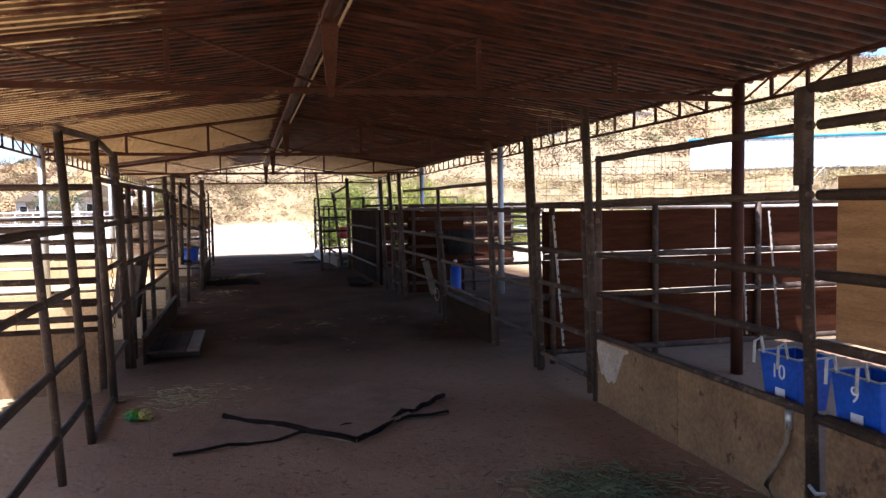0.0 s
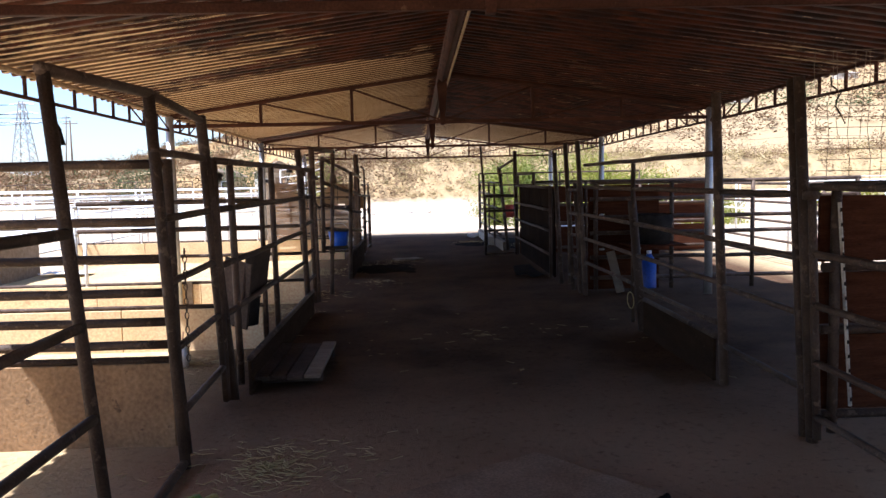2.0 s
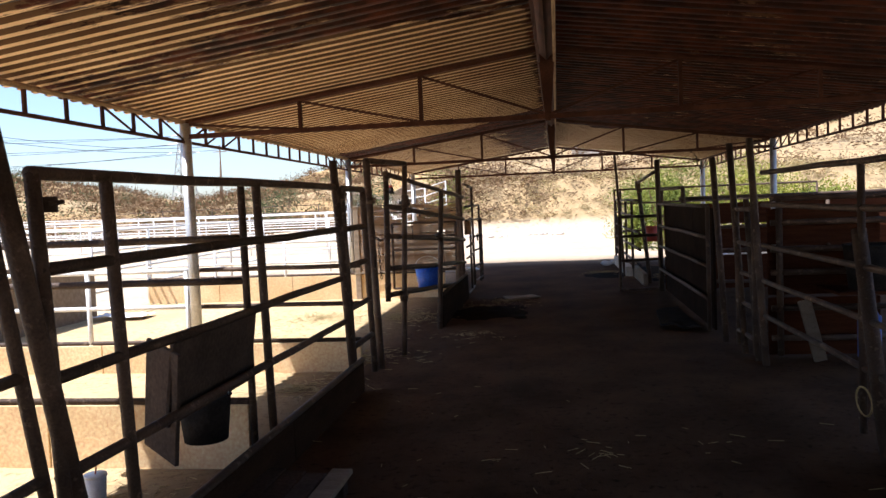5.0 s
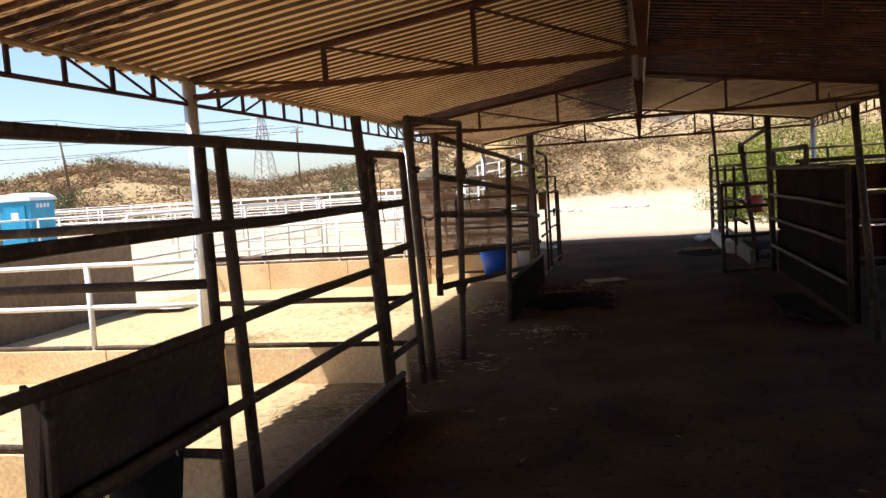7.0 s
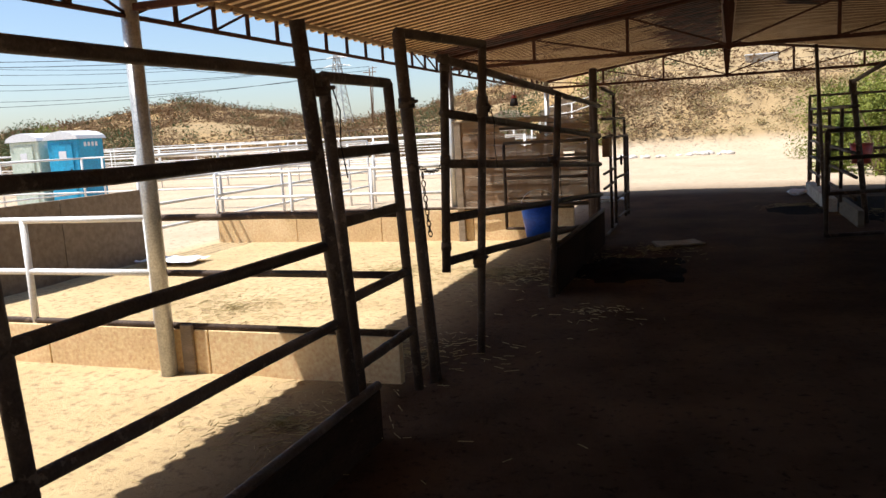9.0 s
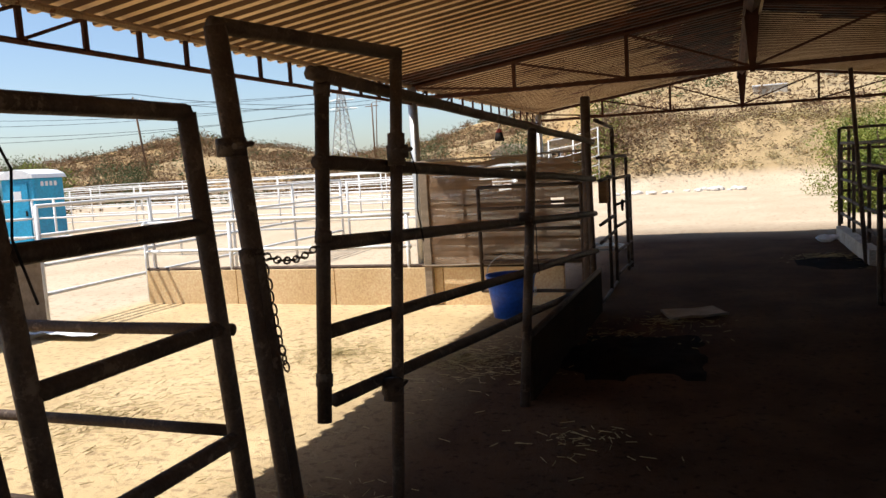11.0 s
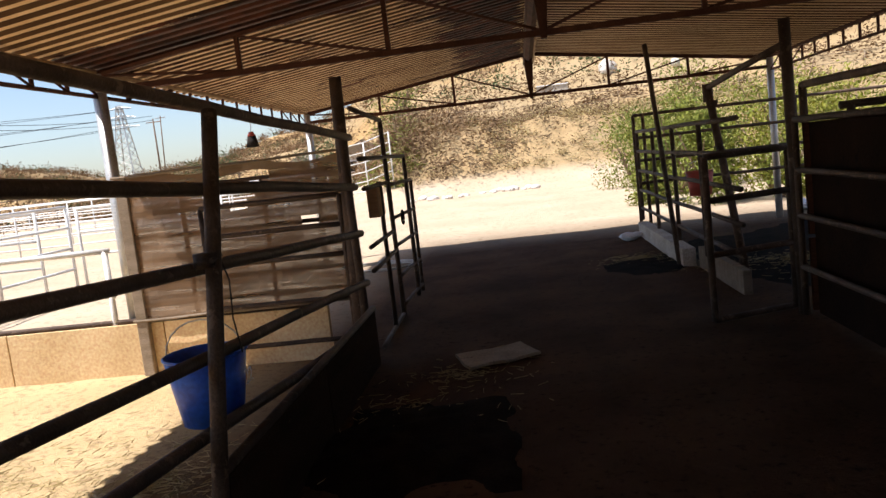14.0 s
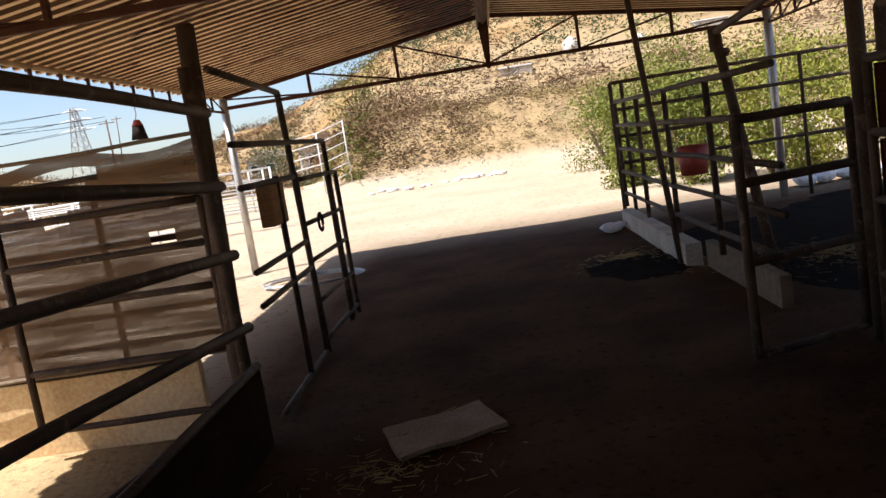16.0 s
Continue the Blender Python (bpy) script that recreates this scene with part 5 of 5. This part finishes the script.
for i, (x, y, sx, sz, mtl) in enumerate(((3.6, 28.5, 1.2, 1.7, LEAF), (4.9, 30.5, 1.5, 2.5, LEAF), (6.6, 30.2, 1.6, 2.6, YELLOWGREEN), (8.6, 29.5, 1.6, 1.5, YELLOWGREEN), (11.2, 29.0, 1.5, 0.9, LEAF),
                                            (3.2, 33.5, 1.5, 1.5, LEAF), (4.6, 36, 1.8, 1.7, LEAF), (2.6, 26.6, 0.7, 0.9, LEAF), (16, 27, 1.8, 0.8, YELLOWGREEN), (3.4, 25.0, 0.9, 1.3, LEAF), (4.8, 24.9, 1.2, 1.5, YELLOWGREEN), (6.4, 25.0, 1.3, 1.5, YELLOWGREEN), (8.0, 24.8, 1.3, 1.2, LEAF), (9.8, 24.6, 1.4, 0.8, YELLOWGREEN))):
    shrub("shrub", "bushy green shrub in the sun beyond the stalls", (x, y), (sx, sx, sz), 8000, 0.042, mtl, 100 + i, "green shrubs")
for i, (x, y, s, h, mtl) in enumerate(((-17, 72, 3.0, 3.2, LEAFDARK), (-27, 76, 3.5, 3.2, LEAFDARK), (-9.5, 70, 2.8, 3.6, LEAF), (-52, 62, 3, 2.4, LEAFDARK), (-60, 58, 3.5, 2.4, LEAFDARK), (38, 78, 4.5, 5, BRUSH), (-45, 46, 2.6, 2.6, LEAFDARK), (-39, 42, 2.0, 2.0, LEAF))):
    shrub("tree", "dark green tree among the dry brush", (x, y), (s, s, h), 5000, 0.085, mtl, 300 + i, "far trees", "tree")


def scrub(name, label, material, count, area, size, leaf, seed):
    """Low brush scattered over the slopes: clumps of many small twigs and leaves."""
    rnd = random.Random(seed)
    verts, faces = [], []
    made = 0
    while made < count:
        az, r = radians(rnd.uniform(area[0], area[1])), rnd.uniform(area[2] ** 0.5, area[3] ** 0.5) ** 2
        x, y = r * math.sin(az), 9 + r * math.cos(az)
        if noise.noise((x * 0.05, y * 0.05, seed)) < rnd.uniform(-0.3, 0.25):
            continue
        if r < 46 and land(x, y) < 0.5:
            continue
        s = size * rnd.uniform(0.5, 1.5) * (1 + r / 320)
        c = Vector((x, y, land(x, y) + s * 0.35))
        n = 70 if r < 80 else 46
        for _ in range(n):
            d = Vector((rnd.gauss(0, 0.5), rnd.gauss(0, 0.5), abs(rnd.gauss(0, 0.45)) - 0.3)) * s
            u = (d + Vector((rnd.gauss(0, 0.5), rnd.gauss(0, 0.5), s * 0.12))).normalized()
            v = u.cross(Vector((rnd.gauss(0, 1), rnd.gauss(0, 1), rnd.gauss(0, 1)))).normalized()
            q = leaf * (1 + r / 90) * rnd.uniform(0.6, 1.5)
            p = c + d
            b = len(verts)
            verts += [tuple(p), tuple(p + u * q + v * q * 0.35), tuple(p + u * q * 2), tuple(p + u * q - v * q * 0.35)]
            faces.append((b, b + 1, b + 2, b + 3))
        made += 1
    tagged(mesh_from(name, verts, faces, material), label, "brush", kind="stuff")


scrub("bank_brush", "dry brown brush on the cut bank", BRUSH, 650, (-16, 60, 30.5, 46), 0.5, 0.04, 11)
scrub("bank_grass", "straw-coloured dry grass on the cut bank", STRAW, 1500, (-16, 60, 30.5, 47), 0.3, 0.035, 12)
scrub("hill_brush", "grey-brown dry brush on the hillside", BRUSH, 2600, (-75, 70, 48, 250), 0.8, 0.08, 13)
scrub("hill_shrubs", "dark green shrubs on the hillside", LEAFDARK, 1300, (-75, 60, 60, 250), 0.8, 0.08, 14)
scrub("toe_brush", "dense purple-brown dry brush at the end of the bank", BRUSH, 130, (-12, -2, 32, 42), 0.95, 0.06, 21)
scrub("far_brush", "dark brown brush on the far hill", BRUSH, 2600, (-62, -13, 75, 250), 0.8, 0.07, 16)
scrub("yard_weeds", "green weeds at the foot of the bank", LEAF, 60, (-14, -8, 30, 40), 0.4, 0.05, 15)

# white rubble where the road meets the foot of the bank
for i in range(34):
    rnd = random.Random(700 + i)
    x = -4.6 + 5.2 * rnd.random()
    y = 38.4 + 0.35 * (x + 4.6) * 0.4 + rnd.gauss(0, 0.45)
    s = rnd.uniform(0.06, 0.2)
    stone = thing("stone", "white stone in the rubble at the foot of the bank", "stone", (x, y, land(x, y)), "roadside stones")
    bm = bmesh.new()
    bmesh.ops.create_icosphere(bm, subdivisions=2, radius=s)
    for v in bm.verts:
        v.co = Vector((x, y, land(x, y) + s * 0.1)) + Vector((v.co.x, v.co.y, v.co.z * 0.6)) * (1 + 0.6 * noise.noise(v.co * (0.6 / s) + Vector((i, 0, 0))))
    part("rock", bm, ROCK, stone)
for i in range(9):
    x, y = 4.3 + 0.32 * i, 22.3 + 0.08 * (i % 3)
    s = 0.16
    sack = thing("sandbag", "pale sandbag at the foot of the stall fence", "sandbag", (x, y, 0), "sandbags")
    bm = bmesh.new()
    bmesh.ops.create_icosphere(bm, subdivisions=2, radius=s)
    for v in bm.verts:
        v.co = Vector((x, y, 0.1)) + Vector((v.co.x, v.co.y, v.co.z * 0.7)) * (1 + 0.3 * noise.noise(v.co * 6 + Vector((i, 0, 0))))
    part("bag", bm, PAINTWHITE, sack)


def far_house(at, size, turn, label):
    """A small far house: walls, gable roof, windows with frames and a door."""
    x, y = at
    z = land(x, y) - 0.5
    m = pose(x, y, z, 0, 0, turn)
    w, d, h = size
    root = thing("house", label, "house", (x, y, z), "far houses")
    part("wall", block((-w / 2, -d / 2, 0), (w / 2, d / 2, h), 0.03, m), CONCRETE, root)
    bm = bmesh.new()
    prof = [(-w / 2 - 0.3, h), (0, h + w * 0.28), (w / 2 + 0.3, h)]
    ends = [[bm.verts.new(m @ Vector((a, e, b))) for a, b in prof] for e in (-d / 2 - 0.3, d / 2 + 0.3)]
    for i in range(2):
        bm.faces.new((ends[0][i], ends[0][i + 1], ends[1][i + 1], ends[1][i]))
    bm.faces.new(ends[0][::-1])
    bm.faces.new(ends[1])
    bm.faces.new((ends[0][0], ends[1][0], ends[1][2], ends[0][2]))
    part("roof", bm, WOODGREY, root)
    for k in (-0.25, 0.25):
        win = part("window", block((k * w - 0.5, -d / 2 - 0.05, h * 0.4), (k * w + 0.5, -d / 2 - 0.01, h * 0.8), 0.01, m), PAINTWHITE, root)
        part("pane", block((k * w - 0.4, -d / 2 - 0.07, h * 0.44), (k * w + 0.4, -d / 2 - 0.055, h * 0.76), 0.004, m), BLACK, win)
    part("door", block((-0.45, -d / 2 - 0.05, 0.4), (0.45, -d / 2 - 0.01, 2.4), 0.01, m), WOODGREY, root)


far_house((-15.5, 84), (4.5, 6, 2.9), 15, "white far house among trees on the slope")
far_house((-24, 96), (3.6, 4.5, 2.3), -10, "white far house behind the pens")
trailer = thing("trailer", "long white trailer parked in the pasture", "trailer", (34, 42, 0))
tz = land(34, 40)
tm = pose(34, 40, tz + 0.1, 0, 0, -32)
part("body", block((-6, -1.2, 0.6), (6, 1.2, 2.6), 0.08, tm), PAINTWHITE, trailer)
part("roof", block((-6.1, -1.3, 2.6), (6.1, 1.3, 2.72), 0.03, tm), TURQ, trailer)
for k in (-3, 3):
    part("wheel", bar([tm @ Vector((k, -1.25, 0.35)), tm @ Vector((k, -0.95, 0.35))], 0.4, 16), BLACK, trailer, smooth=True)
# pale troughs and boulders on the terrace slope
for i in range(10):
    x, y = 2.5 + 4.4 * i, 66 + 0.8 * i + 3 * math.sin(i * 1.7)
    g = land(x, y)
    if i % 3 == 0:
        trough = thing("trough", "pale trough standing on the dry slope", "trough", (x, y, g), "troughs on the slope")
        part("tank", block((-1.1, -0.5, -0.3), (1.1, 0.5, 0.5), 0.05, pose(x, y, g, 0, 0, 15 * math.sin(i))), CONCRETE, trough)
        part("rim", block((-1.16, -0.56, 0.5), (1.16, 0.56, 0.58), 0.02, pose(x, y, g, 0, 0, 15 * math.sin(i))), PAINTWHITE, trough)
    else:
        rock = thing("boulder", "large pale boulder on the dry slope", "boulder", (x, y, g), "boulders on the slope")
        bm = bmesh.new()
        bmesh.ops.create_icosphere(bm, subdivisions=3, radius=0.55 + 0.2 * math.sin(i * 2.3))
        for v in bm.verts:
            v.co = Vector((x, y, g + 0.3)) + v.co * (1 + 0.25 * noise.noise(v.co * 2 + Vector((i, 0, 0))))
        part("rock", bm, ROCK, rock, smooth=True)


def utility_pole(at, h, label, lean=0.0):
    x, y = at
    z = land(x, y)
    root = thing("utility_pole", label, "utility pole", (x, y, z), "utility poles")
    part("pole", bar([(x, y, z - 0.5), (x + lean, y, z + h)], 0.16, 8, 0.1), POLE, root, smooth=True)
    part("crossarm", bar([(x + lean - 1.1, y, z + h - 0.5), (x + lean + 1.1, y, z + h - 0.5)], 0.07, 5), POLE, root)
    for k in (-1, 0, 1):
        part("insulator", bar([(x + lean + k, y, z + h - 0.45), (x + lean + k, y, z + h - 0.2)], 0.05, 6), PAINTWHITE, root)
    return Vector((x + lean, y, z + h - 0.2))


def pylon(at, h, base):
    """A lattice power pylon."""
    x, y = at
    z = land(x, y) - 1
    root = thing("power_pylon", "grey steel lattice power pylon on the far hill", "pylon", (x, y, z))
    tiers = 9
    ring = []
    for t in range(tiers + 1):
        f = t / tiers
        w = base * (1 - 0.82 * f)
        ring.append([Vector((x + a * w, y + b * w, z + h * f)) for a, b in ((-1, -1), (1, -1), (1, 1), (-1, 1))])
    for k in range(4):
        part("leg", bar([r[k] for r in ring], 0.13, 5), STEEL, root)
    for t in range(tiers):
        for k in range(4):
            part("brace", bar([ring[t][k], ring[t + 1][(k + 1) % 4]], 0.07, 4), STEEL, root)
            part("brace", bar([ring[t + 1][k], ring[t][(k + 1) % 4]], 0.07, 4), STEEL, root)
    for f, w in ((0.72, 4.5), (0.84, 3.8), (0.95, 3.0)):
        part("arm", bar([(x - w, y, z + h * f), (x, y, z + h * f + 0.6), (x + w, y, z + h * f)], 0.1, 4), STEEL, root)
    return [Vector((x + s * w, y, z + h * f)) for f, w in ((0.72, 4.5), (0.84, 3.8), (0.95, 3.0)) for s in (-1, 1)]


p1 = utility_pole((-65, 82), 9.5, "leaning wooden utility pole on the slope", -1.2)
p2 = utility_pole((-52, 118), 9, "wooden utility pole on the slope")
p3 = utility_pole((-78, 175), 14, "wooden utility pole beside the pylon", 0.8)
tips = pylon((-94, 190), 19, 2.6)


def cable(a, b, sag, r):
    root = thing("power_line", "thin dark power line across the sky", "power line", a, "power lines")
    a, b = Vector(a), Vector(b)
    part("wire", bar([a.lerp(b, i / 16) - Vector((0, 0, sag * 4 * (i / 16) * (1 - i / 16))) for i in range(17)], r, 4), BLACK, root)


for i, tip in enumerate(tips):
    cable(tip, tip + Vector((-170, -60, 4 + i * 2.0)), 5, 0.05)
for dz in (0, 0.6):
    cable(p1 + Vector((0, 0, dz)), p1 + Vector((-70, -40, 6 + dz)), 1.5, 0.035)
    cable(p1 + Vector((0, 0, dz)), p2 + Vector((0, 0, dz)), 1.0, 0.03)
